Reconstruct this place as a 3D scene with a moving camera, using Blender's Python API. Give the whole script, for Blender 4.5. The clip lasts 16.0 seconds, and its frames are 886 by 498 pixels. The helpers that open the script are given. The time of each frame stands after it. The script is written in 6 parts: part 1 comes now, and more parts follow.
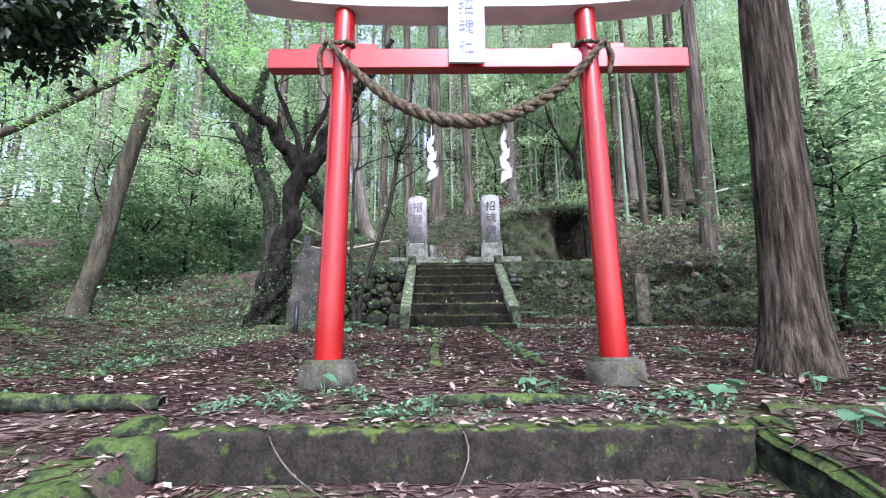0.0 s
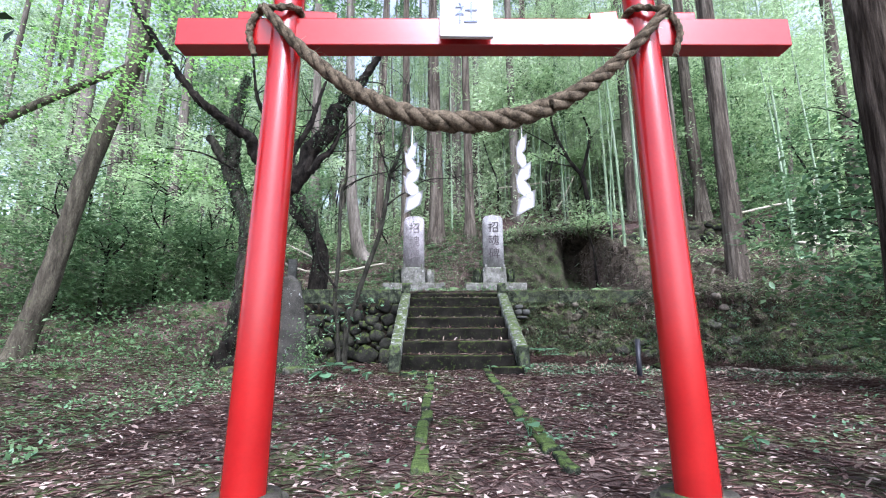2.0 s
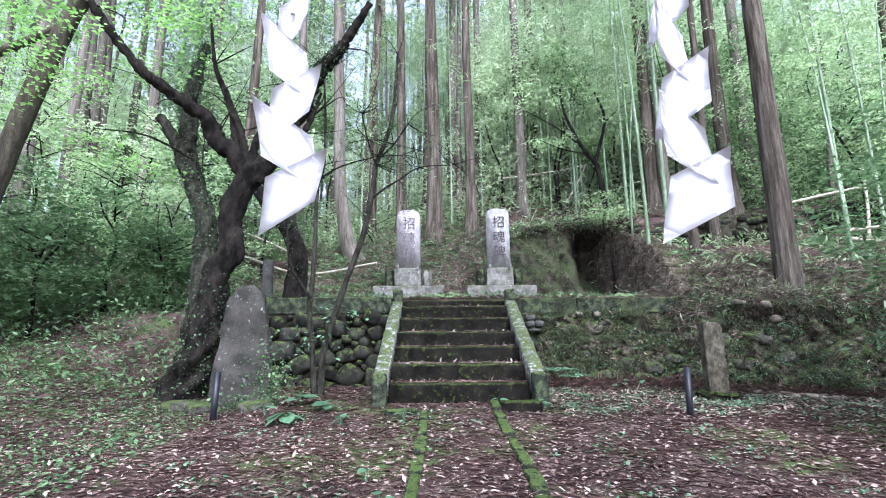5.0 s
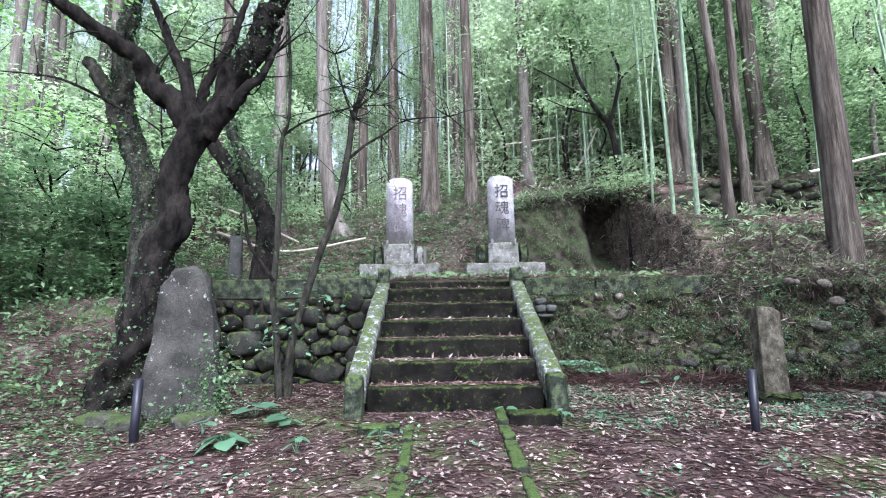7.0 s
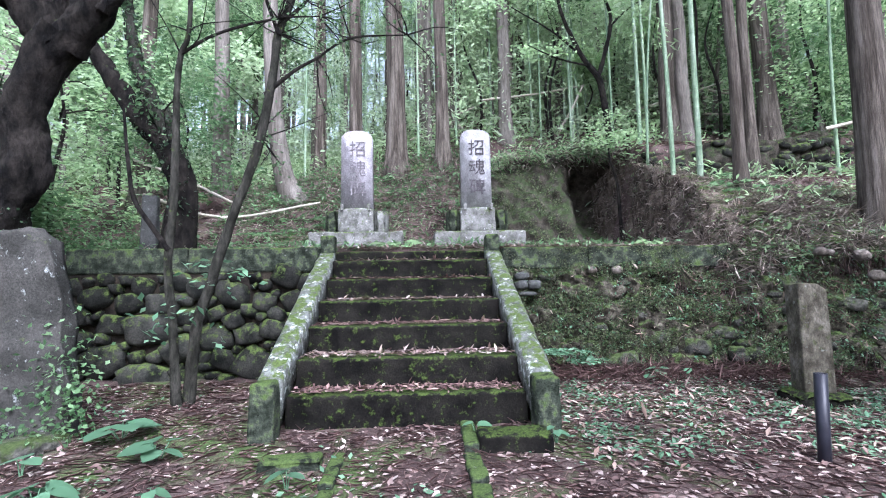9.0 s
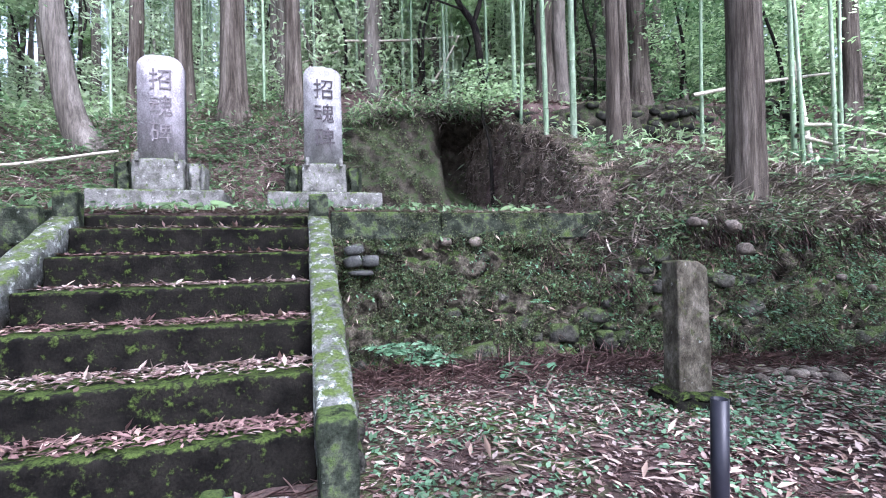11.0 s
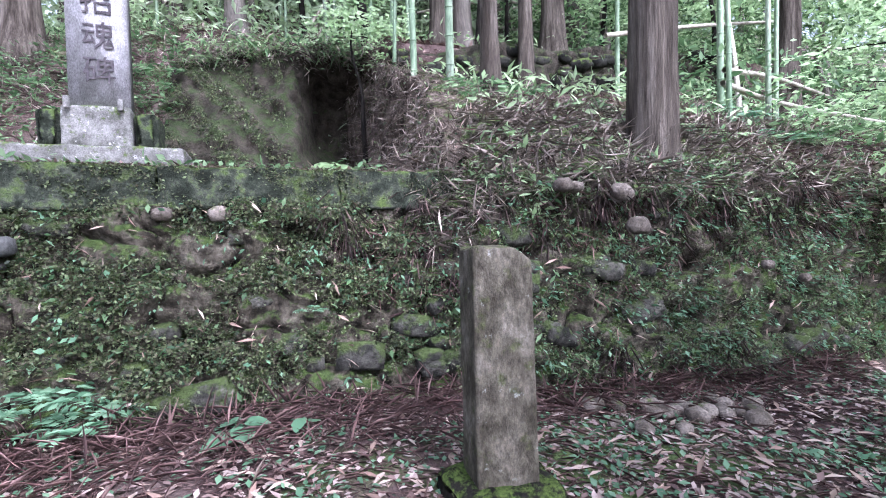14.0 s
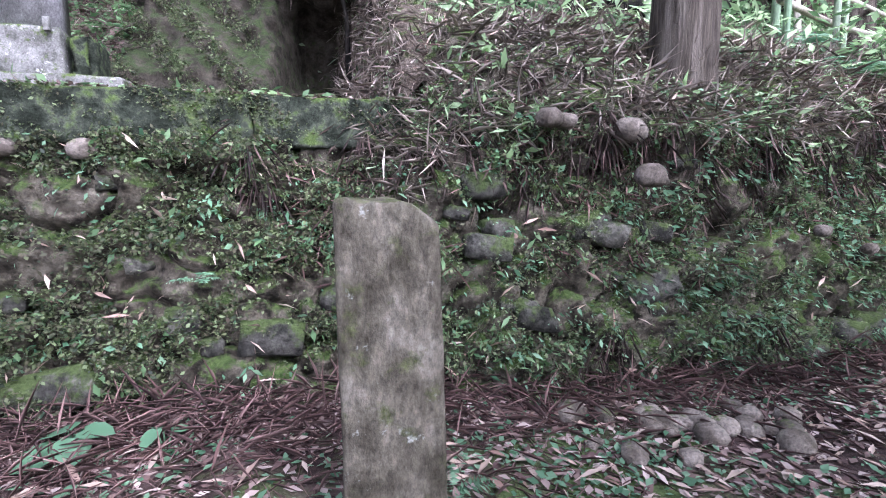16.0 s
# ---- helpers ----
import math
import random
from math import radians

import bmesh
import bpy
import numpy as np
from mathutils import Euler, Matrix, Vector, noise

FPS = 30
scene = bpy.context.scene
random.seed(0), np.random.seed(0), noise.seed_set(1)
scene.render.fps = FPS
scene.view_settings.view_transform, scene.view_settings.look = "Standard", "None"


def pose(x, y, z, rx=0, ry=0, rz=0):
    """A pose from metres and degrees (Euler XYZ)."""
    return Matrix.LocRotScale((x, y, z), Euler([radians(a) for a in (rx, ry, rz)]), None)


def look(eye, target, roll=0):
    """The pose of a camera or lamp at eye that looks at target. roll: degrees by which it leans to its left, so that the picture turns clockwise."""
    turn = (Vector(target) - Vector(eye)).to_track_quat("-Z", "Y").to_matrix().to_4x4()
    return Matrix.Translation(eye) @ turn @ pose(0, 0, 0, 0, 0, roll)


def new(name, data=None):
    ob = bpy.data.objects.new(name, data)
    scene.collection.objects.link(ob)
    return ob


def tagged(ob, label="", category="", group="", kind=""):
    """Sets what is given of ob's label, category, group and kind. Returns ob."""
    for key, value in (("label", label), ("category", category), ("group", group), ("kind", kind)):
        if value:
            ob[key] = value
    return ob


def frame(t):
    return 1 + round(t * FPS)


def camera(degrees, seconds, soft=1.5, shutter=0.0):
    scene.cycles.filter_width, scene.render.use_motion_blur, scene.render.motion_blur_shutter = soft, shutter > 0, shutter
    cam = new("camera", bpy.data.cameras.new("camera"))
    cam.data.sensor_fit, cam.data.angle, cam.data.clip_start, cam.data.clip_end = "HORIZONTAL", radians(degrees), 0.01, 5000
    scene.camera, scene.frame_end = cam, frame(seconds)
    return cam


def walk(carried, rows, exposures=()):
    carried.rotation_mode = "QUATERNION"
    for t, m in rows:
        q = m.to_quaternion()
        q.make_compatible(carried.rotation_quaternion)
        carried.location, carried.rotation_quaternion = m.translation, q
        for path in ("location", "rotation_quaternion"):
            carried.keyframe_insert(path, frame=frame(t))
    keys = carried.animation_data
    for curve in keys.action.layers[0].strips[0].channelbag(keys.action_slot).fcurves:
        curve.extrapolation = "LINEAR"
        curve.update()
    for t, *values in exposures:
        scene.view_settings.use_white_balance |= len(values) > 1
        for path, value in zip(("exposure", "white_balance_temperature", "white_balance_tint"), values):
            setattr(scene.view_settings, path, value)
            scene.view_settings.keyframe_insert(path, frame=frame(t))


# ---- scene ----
cam = camera(85.5, 16.0, 1.1)
PATH = [
    (0, (0.149, 1.427, 0.477), (0.168, 3.396, 0.829), -0.6),
    (0.5, (0.128, 1.804, 0.52), (0.132, 3.769, 0.892), -0.2),
    (1, (0.108, 2.123, 0.713), (0.121, 4.085, 1.105), -0.2),
    (1.5, (0.187, 2.446, 0.771), (0.211, 4.404, 1.178), -0.3),
    (2, (0.241, 2.634, 0.95), (0.256, 4.589, 1.369), -0.2),
    (2.5, (0.218, 2.929, 1.0), (0.228, 4.884, 1.423), -0.0),
    (3, (0.222, 3.177, 1.183), (0.226, 5.134, 1.594), 0.0),
    (3.5, (0.284, 3.475, 1.265), (0.288, 5.434, 1.67), 0.1),
    (4, (0.301, 3.735, 1.275), (0.306, 5.695, 1.678), -0.2),
    (4.2, (0.312, 3.845, 1.305), (0.318, 5.804, 1.71), -0.2),
    (6.3, (0.323, 5.19, 1.656), (0.34, 7.165, 1.971), -0.9),
    (6.5, (0.374, 5.361, 1.658), (0.386, 7.338, 1.963), -0.9),
    (7, (0.445, 5.813, 1.687), (0.453, 7.792, 1.977), -0.8),
    (7.5, (0.485, 6.227, 1.683), (0.504, 8.209, 1.95), -0.5),
    (8, (0.53, 6.633, 1.722), (0.557, 8.618, 1.969), -0.5),
    (8.2, (0.565, 6.781, 1.716), (0.595, 8.766, 1.956), -0.6),
    (10.3, (1.104, 8.358, 1.877), (1.522, 10.313, 1.925), -1.3),
    (10.5, (1.22, 8.48, 1.866), (1.698, 10.422, 1.904), -1.4),
    (11, (1.601, 8.836, 1.872), (2.153, 10.759, 1.903), -1.3),
    (11.5, (1.966, 9.167, 1.873), (2.55, 11.08, 1.893), -1.4),
    (12, (2.285, 9.424, 1.891), (2.906, 11.325, 1.892), -1.1),
    (12.5, (2.664, 9.708, 1.898), (3.327, 11.595, 1.892), -1.1),
    (13, (3.023, 9.891, 1.873), (3.72, 11.766, 1.849), -1.5),
    (13.5, (3.377, 10.045, 1.892), (4.09, 11.912, 1.85), -1.5),
    (14, (3.683, 10.214, 1.857), (4.403, 12.079, 1.79), -1.4),
    (14.5, (3.974, 10.39, 1.837), (4.691, 12.253, 1.716), -1.7),
    (15, (4.249, 10.538, 1.842), (4.937, 12.409, 1.686), -1.4),
    (15.5, (4.352, 10.677, 1.834), (5.001, 12.557, 1.621), -0.9),
    (16, (4.446, 10.862, 1.828), (5.061, 12.747, 1.564), -0.3),
]

walk(cam, [(t, look(eye, target, roll)) for t, eye, target, roll in PATH], exposures=[(0.0, 1.82, 5500, 18), (8.2, 2.07, 5350, 19), (10.3, 2.12, 5300, 23), (16.0, 2.35, 5350, 28)])

# ---- light: overcast sky over a forest clearing ----
world = bpy.data.worlds.new("overcast")
scene.world = world
world.use_nodes = True
wn, wl = world.node_tree.nodes, world.node_tree.links
sky = wn.new("ShaderNodeTexSky")
sky.sky_type = "NISHITA"
sky.sun_disc = False
sky.sun_elevation, sky.sun_rotation = radians(46), radians(166)
sky.dust_density, sky.ozone_density = 4.0, 0.6
grey = wn.new("ShaderNodeHueSaturation")
grey.inputs["Saturation"].default_value = 0.4
wl.new(sky.outputs[0], grey.inputs["Color"])
bg = wn["Background"]
bg.inputs[1].default_value = 0.15
wl.new(grey.outputs[0], bg.inputs[0])
sun = bpy.data.lights.new("sun", "SUN")
sun.energy, sun.angle, sun.color = 1.5, radians(30), (1.0, 0.98, 0.95)
new("sun", sun).matrix_world = look((6.5, -14, 28), (0, 12, 0))

# ---- materials ----
def tree_of(name):
    m = bpy.data.materials.new(name)
    m.use_nodes = True
    nt = m.node_tree
    b = nt.nodes["Principled BSDF"]
    return m, nt.nodes, nt.links, b


def noise_of(n, l, vec, scale, detail=6.0, rough=0.6):
    t = n.new("ShaderNodeTexNoise")
    t.inputs["Scale"].default_value, t.inputs["Detail"].default_value, t.inputs["Roughness"].default_value = scale, detail, rough
    l.new(vec, t.inputs["Vector"])
    return t.outputs["Fac"]


def ramp_of(n, l, fac, stops):
    r = n.new("ShaderNodeValToRGB")
    e = r.color_ramp.elements
    while len(e) < len(stops):
        e.new(0.5)
    for el, (p, c) in zip(e, stops):
        el.position, el.color = p, (*c, 1) if len(c) == 3 else c
    l.new(fac, r.inputs[0])
    return r.outputs[0]


def mix_of(n, l, fac, a, b):
    m = n.new("ShaderNodeMix")
    m.data_type = "RGBA"
    for sock, v in ((m.inputs[0], fac), (m.inputs[6], a), (m.inputs[7], b)):
        if isinstance(v, (tuple, float, int)):
            sock.default_value = (*v, 1) if isinstance(v, tuple) else v
        else:
            l.new(v, sock)
    return m.outputs[2]


def g3(v):
    return (v, v, v)


def solid(name, stops, scale=3.0, fine=40.0, stretch=(1, 1, 1), rough=0.9, bump=0.4, moss=0.0, moss_col=((0.032, 0.048, 0.014), (0.085, 0.115, 0.03)),
          moss_scale=11.0, spots=0.0, spot_col=(0.5, 0.52, 0.48), per_piece=0.0, bump_dist=0.02, grain_mix=0.8):
    """Weathered matt surface: broad colour change, fine grain, moss that favours upward faces, pale lichen spots."""
    m, n, l, b = tree_of(name)
    geo = n.new("ShaderNodeNewGeometry")
    mp = n.new("ShaderNodeMapping")
    mp.inputs["Scale"].default_value = stretch
    l.new(geo.outputs["Position"], mp.inputs["Vector"])
    broad = noise_of(n, l, mp.outputs[0], scale, 5)
    fineN = noise_of(n, l, mp.outputs[0], fine, 8, 0.7)
    col = ramp_of(n, l, broad, [(0.37 + 0.26 * i / max(1, len(stops) - 1), c) for i, c in enumerate(stops)])
    grain = ramp_of(n, l, fineN, [(0.33, g3(0.4)), (0.67, g3(1.45))])
    mul = n.new("ShaderNodeMix")
    mul.data_type, mul.blend_type = "RGBA", "MULTIPLY"
    mul.inputs[0].default_value = grain_mix
    l.new(col, mul.inputs[6]), l.new(grain, mul.inputs[7])
    col = mul.outputs[2]
    if per_piece:
        oi = n.new("ShaderNodeObjectInfo")
        v = ramp_of(n, l, oi.outputs["Random"], [(0, g3(1 - per_piece)), (1, g3(1 + per_piece))])
        mm = n.new("ShaderNodeMix")
        mm.data_type, mm.blend_type = "RGBA", "MULTIPLY"
        mm.inputs[0].default_value = 1
        l.new(col, mm.inputs[6]), l.new(v, mm.inputs[7])
        col = mm.outputs[2]
    if spots:
        vo = noise_of(n, l, geo.outputs["Position"], 13.0, 8, 0.68)
        sp = ramp_of(n, l, vo, [(0.68 - spots * 0.7, g3(0)), (0.78 - spots * 0.7, g3(1))])
        col = mix_of(n, l, sp, col, spot_col)
    if moss:
        sep = n.new("ShaderNodeSeparateXYZ")
        l.new(geo.outputs["Normal"], sep.inputs[0])
        mn = noise_of(n, l, geo.outputs["Position"], moss_scale, 6, 0.65)
        add = n.new("ShaderNodeMath")
        add.operation = "MULTIPLY_ADD"
        l.new(sep.outputs[2], add.inputs[0])
        add.inputs[1].default_value = 0.16
        l.new(mn, add.inputs[2])
        mf = ramp_of(n, l, add.outputs[0], [(0.74 - 0.4 * moss, g3(0)), (0.86 - 0.4 * moss, g3(1))])
        mc = ramp_of(n, l, fineN, [(0.35, moss_col[0]), (0.65, moss_col[1])])
        col = mix_of(n, l, mf, col, mc)
    l.new(col, b.inputs["Base Color"])
    b.inputs["Roughness"].default_value = rough
    b.inputs["Specular IOR Level"].default_value = 0.08 if rough > 0.85 else 0.3
    bp = n.new("ShaderNodeBump")
    bp.inputs["Strength"].default_value, bp.inputs["Distance"].default_value = bump, bump_dist
    l.new(fineN, bp.inputs["Height"])
    l.new(bp.outputs[0], b.inputs["Normal"])
    return m


def leafy(name, cols, through_light=0.45, rough=0.55):
    """Leaf: colour varies from leaf to leaf, and light passes through."""
    m, n, l, b = tree_of(name)
    geo = n.new("ShaderNodeNewGeometry")
    col = ramp_of(n, l, geo.outputs["Random Per Island"], [(i / max(1, len(cols) - 1), c) for i, c in enumerate(cols)])
    patch = noise_of(n, l, geo.outputs["Position"], 0.7, 3)
    tone = ramp_of(n, l, patch, [(0.3, g3(0.65)), (0.7, g3(1.3))])
    mm = n.new("ShaderNodeMix")
    mm.data_type, mm.blend_type = "RGBA", "MULTIPLY"
    mm.inputs[0].default_value = 1
    l.new(col, mm.inputs[6]), l.new(tone, mm.inputs[7])
    l.new(mm.outputs[2], b.inputs["Base Color"])
    b.inputs["Roughness"].default_value = rough
    b.inputs["Specular IOR Level"].default_value = 0.3
    if through_light:
        tr = n.new("ShaderNodeBsdfTranslucent")
        l.new(mm.outputs[2], tr.inputs[0])
        mx = n.new("ShaderNodeMixShader")
        mx.inputs[0].default_value = through_light
        l.new(b.outputs[0], mx.inputs[1]), l.new(tr.outputs[0], mx.inputs[2])
        l.new(mx.outputs[0], n["Material Output"].inputs[0])
    return m


M_RED = solid("vermilion_paint", [(0.22, 0.006, 0.006), (0.27, 0.009, 0.008)], 2.0, 60, rough=0.2, bump=0.015, grain_mix=0.08)
M_RED.node_tree.nodes["Principled BSDF"].inputs["Specular IOR Level"].default_value = 0.5
M_WHITE = solid("white_paint", [(0.55, 0.55, 0.59), (0.70, 0.70, 0.74)], 3.0, 50, rough=0.6, bump=0.05, grain_mix=0.12)
M_PAPER = solid("paper", [(0.78, 0.78, 0.82), (0.84, 0.84, 0.88)], 8.0, 60, rough=0.8, bump=0.05, grain_mix=0.05)
M_ROPE = solid("straw_rope", [(0.045, 0.036, 0.024), (0.16, 0.128, 0.088)], 30, 160, rough=0.95, bump=0.7)
M_INK = solid("ink", [(0.05, 0.05, 0.055), (0.09, 0.09, 0.1)], 10, 60, rough=0.7, bump=0.1)
M_BLUEINK = solid("blue_grey_ink", [(0.16, 0.19, 0.27), (0.22, 0.25, 0.33)], 10, 60, rough=0.7, bump=0.1)
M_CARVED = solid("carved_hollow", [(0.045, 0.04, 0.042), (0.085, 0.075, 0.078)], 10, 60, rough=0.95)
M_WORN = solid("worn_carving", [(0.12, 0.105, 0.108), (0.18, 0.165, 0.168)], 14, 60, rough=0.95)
M_FOOT = solid("concrete_footing", [(0.035, 0.032, 0.026), (0.085, 0.08, 0.066)], 6, 70, moss=0.22)
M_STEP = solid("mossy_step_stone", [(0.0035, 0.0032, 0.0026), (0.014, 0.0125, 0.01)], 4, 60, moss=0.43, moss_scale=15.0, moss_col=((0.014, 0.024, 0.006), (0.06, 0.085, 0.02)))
M_STRING = solid("pale_mossy_stringer", [(0.05, 0.053, 0.043), (0.16, 0.165, 0.148)], 7, 60, moss=0.43, spots=0.2, spot_col=(0.42, 0.45, 0.4))
M_CAP = solid("mossy_coping", [(0.014, 0.017, 0.011), (0.034, 0.04, 0.028), (0.085, 0.09, 0.07)], 9, 50, moss=0.54, bump=0.8, moss_col=((0.03, 0.05, 0.016), (0.09, 0.125, 0.035)), moss_scale=9.0, spots=0.05, spot_col=(0.28, 0.3, 0.26))
M_WALLSTONE = solid("dark_wall_stone", [(0.008, 0.0085, 0.007), (0.036, 0.035, 0.029)], 5, 45, moss=0.44, per_piece=0.4, bump_dist=0.03)
M_BANK = solid("mossy_earth_wall", [(0.016, 0.014, 0.01), (0.07, 0.06, 0.044), (0.14, 0.125, 0.095)], 8, 30, moss=0.48, moss_scale=9.0, moss_col=((0.028, 0.05, 0.014), (0.085, 0.12, 0.035)), bump=0.9, bump_dist=0.05)
M_BANKSTONE = solid("bank_stone", [(0.025, 0.024, 0.02), (0.10, 0.096, 0.08)], 12, 40, moss=0.56, moss_col=((0.03, 0.045, 0.014), (0.075, 0.10, 0.035)), moss_scale=8.0, per_piece=0.35, bump=0.9, bump_dist=0.03)
M_PALE = solid("brown_river_stone", [(0.075, 0.062, 0.048), (0.18, 0.155, 0.128)], 9, 60, per_piece=0.35, moss=0.1, bump=0.6)
M_STELE = solid("weathered_stele", [(0.21, 0.195, 0.2), (0.31, 0.29, 0.297)], 9, 70, spots=0.13, spot_col=(0.46, 0.46, 0.46), stretch=(1, 1, 0.6))
M_STELE2 = solid("grey_stele", [(0.2, 0.195, 0.19), (0.31, 0.303, 0.3)], 9, 70, spots=0.05, stretch=(1, 1, 0.5))
M_PLINTH = solid("lichened_plinth", [(0.08, 0.08, 0.068), (0.21, 0.205, 0.188)], 5, 60, moss=0.46, spots=0.12, spot_col=(0.5, 0.5, 0.48))
M_SLAB = solid("grey_slab_stone", [(0.045, 0.046, 0.041), (0.065, 0.066, 0.06), (0.09, 0.09, 0.083)], 5, 50, moss=0.2, spots=0.09, spot_col=(0.34, 0.36, 0.33))
M_STANDING = solid("lichen_patched_slab", [(0.028, 0.027, 0.023), (0.046, 0.044, 0.038), (0.066, 0.062, 0.054)], 3, 60, moss=0.2, spots=0.12, spot_col=(0.3, 0.32, 0.3))
M_PILLAR = solid("lichened_pillar_stone", [(0.042, 0.037, 0.026), (0.085, 0.076, 0.056), (0.14, 0.128, 0.1)], 9, 50, moss=0.44, moss_col=((0.03, 0.035, 0.014), (0.08, 0.09, 0.035)), bump=0.7, spots=0.09, spot_col=(0.3, 0.32, 0.29), stretch=(1, 1, 0.6))
M_POST = solid("black_metal", [(0.008, 0.008, 0.012), (0.016, 0.016, 0.022)], 6, 60, rough=0.4, bump=0.05, grain_mix=0.2)
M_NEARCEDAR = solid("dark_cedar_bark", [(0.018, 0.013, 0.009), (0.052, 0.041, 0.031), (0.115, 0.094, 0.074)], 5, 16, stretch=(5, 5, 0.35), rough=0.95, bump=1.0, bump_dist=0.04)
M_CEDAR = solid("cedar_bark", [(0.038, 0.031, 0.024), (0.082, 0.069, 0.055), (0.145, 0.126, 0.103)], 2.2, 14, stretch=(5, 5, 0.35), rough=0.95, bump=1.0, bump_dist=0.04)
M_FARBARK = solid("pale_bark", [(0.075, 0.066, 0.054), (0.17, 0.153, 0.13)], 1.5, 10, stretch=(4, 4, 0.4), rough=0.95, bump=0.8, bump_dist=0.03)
M_DARKBARK = solid("dark_maple_bark", [(0.005, 0.0045, 0.004), (0.026, 0.022, 0.018)], 8, 30, stretch=(1, 1, 0.5), rough=0.95, bump=1.0, moss=0.14, bump_dist=0.04)
M_GREYBARK = solid("mossy_grey_bark", [(0.014, 0.0135, 0.01), (0.045, 0.043, 0.034)], 8, 30, stretch=(1.5, 1.5, 0.5), rough=0.95, bump=0.9, moss=0.32, bump_dist=0.03)
M_LEAN = solid("mossy_brown_bark", [(0.04, 0.035, 0.026), (0.1, 0.09, 0.066)], 5, 30, stretch=(2, 2, 0.4), rough=0.95, bump=0.9, moss=0.34, bump_dist=0.03)
M_BAMBOO = solid("bamboo_culm", [(0.10, 0.16, 0.085), (0.17, 0.24, 0.14), (0.26, 0.31, 0.22)], 1.5, 20, stretch=(2, 2, 0.4), rough=0.45, bump=0.1)
M_DEADBAMBOO = solid("dead_bamboo", [(0.26, 0.23, 0.17), (0.42, 0.39, 0.32)], 3, 30, rough=0.6, bump=0.2)
M_KERB = solid("dark_kerb_stone", [(0.016, 0.014, 0.012), (0.034, 0.029, 0.025)], 10, 50, moss=0.38, moss_scale=7.0, spots=0.02)
M_HOLLOW = solid("dark_mossy_bank", [(0.02, 0.018, 0.013), (0.07, 0.06, 0.046)], 5, 30, bump=1.0, moss=0.48, moss_col=((0.018, 0.029, 0.011), (0.055, 0.075, 0.029)), moss_scale=7.0, bump_dist=0.05)
M_SIDE = solid("root_bound_earth", [(0.03, 0.023, 0.017), (0.085, 0.066, 0.05), (0.15, 0.122, 0.095)], 7, 40, stretch=(1, 1, 0.4), bump=1.0, moss=0.25, moss_scale=5.0, bump_dist=0.05)
M_MOSSLEAF = leafy("wall_plant_leaves", [(0.02, 0.03, 0.014), (0.05, 0.07, 0.03), (0.085, 0.075, 0.045), (0.10, 0.125, 0.055), (0.18, 0.23, 0.11)], 0.4)
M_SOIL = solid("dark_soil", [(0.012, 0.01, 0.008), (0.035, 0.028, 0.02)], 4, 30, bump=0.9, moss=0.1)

M_MAPLELEAF = leafy("maple_leaves", [(0.15, 0.32, 0.07), (0.24, 0.45, 0.12), (0.36, 0.58, 0.2)], 0.55)
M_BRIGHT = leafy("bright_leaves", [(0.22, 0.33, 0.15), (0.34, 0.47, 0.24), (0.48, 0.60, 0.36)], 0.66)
# Distance haze is put into this colour, paler than real leaves.
M_HAZYLEAF = leafy("far_hazed_leaves", [(0.30, 0.40, 0.22), (0.44, 0.55, 0.34), (0.58, 0.68, 0.47)], 0.66)
M_MID = leafy("green_leaves", [(0.06, 0.12, 0.05), (0.12, 0.21, 0.09), (0.20, 0.30, 0.15)], 0.5)
M_DARKLEAF = leafy("dark_evergreen_leaves", [(0.03, 0.065, 0.03), (0.055, 0.11, 0.05), (0.10, 0.17, 0.08)], 0.35, 0.4)
M_EVERGREEN = leafy("glossy_evergreen_leaves", [(0.006, 0.014, 0.006), (0.014, 0.03, 0.012), (0.03, 0.055, 0.022)], 0.15, 0.35)
M_IVY = leafy("ivy_leaves", [(0.02, 0.045, 0.02), (0.045, 0.085, 0.038), (0.09, 0.14, 0.07)], 0.2, 0.4)
# Bluish tint: the sky's reflection on glossy leaves, put into the base colour.
M_FERN = leafy("sky_tinted_fern_leaves", [(0.07, 0.155, 0.08), (0.125, 0.235, 0.13), (0.21, 0.335, 0.2)], 0.4)
M_DRY = leafy("dry_leaves", [(0.07, 0.04, 0.035), (0.14, 0.09, 0.075), (0.25, 0.185, 0.158), (0.43, 0.35, 0.305)], 0.0, 0.7)
M_NEEDLE = leafy("dead_cedar_sprays", [(0.055, 0.03, 0.026), (0.125, 0.072, 0.062), (0.24, 0.155, 0.135)], 0.0, 0.9)
M_SHEATH = leafy("bamboo_sheaths", [(0.2, 0.125, 0.095), (0.32, 0.235, 0.18), (0.45, 0.36, 0.29)], 0.0, 0.7)

# ---- mesh tools ----
rng = np.random.default_rng(7)


def mesh_np(name, v, f, mat=None, smooth=False):
    """A mesh from arrays of corners and of faces that all have the same number of corners."""
    me = bpy.data.meshes.new(name)
    v, f = np.asarray(v, dtype=np.float32), np.asarray(f, dtype=np.int32)
    k = f.shape[1]
    me.vertices.add(len(v)), me.vertices.foreach_set("co", v.ravel())
    me.loops.add(f.size), me.loops.foreach_set("vertex_index", f.ravel())
    me.polygons.add(len(f)), me.polygons.foreach_set("loop_start", np.arange(0, f.size, k, dtype=np.int32))
    if smooth:
        me.polygons.foreach_set("use_smooth", np.ones(len(f), dtype=bool))
    me.update(calc_edges=True)
    if mat:
        me.materials.append(mat)
    return me


def mesh_bm(name, bm, mat=None, smooth=False):
    me = bpy.data.meshes.new(name)
    bm.to_mesh(me)
    bm.free()
    if smooth:
        for p in me.polygons:
            p.use_smooth = True
    if mat:
        me.materials.append(mat)
    return me


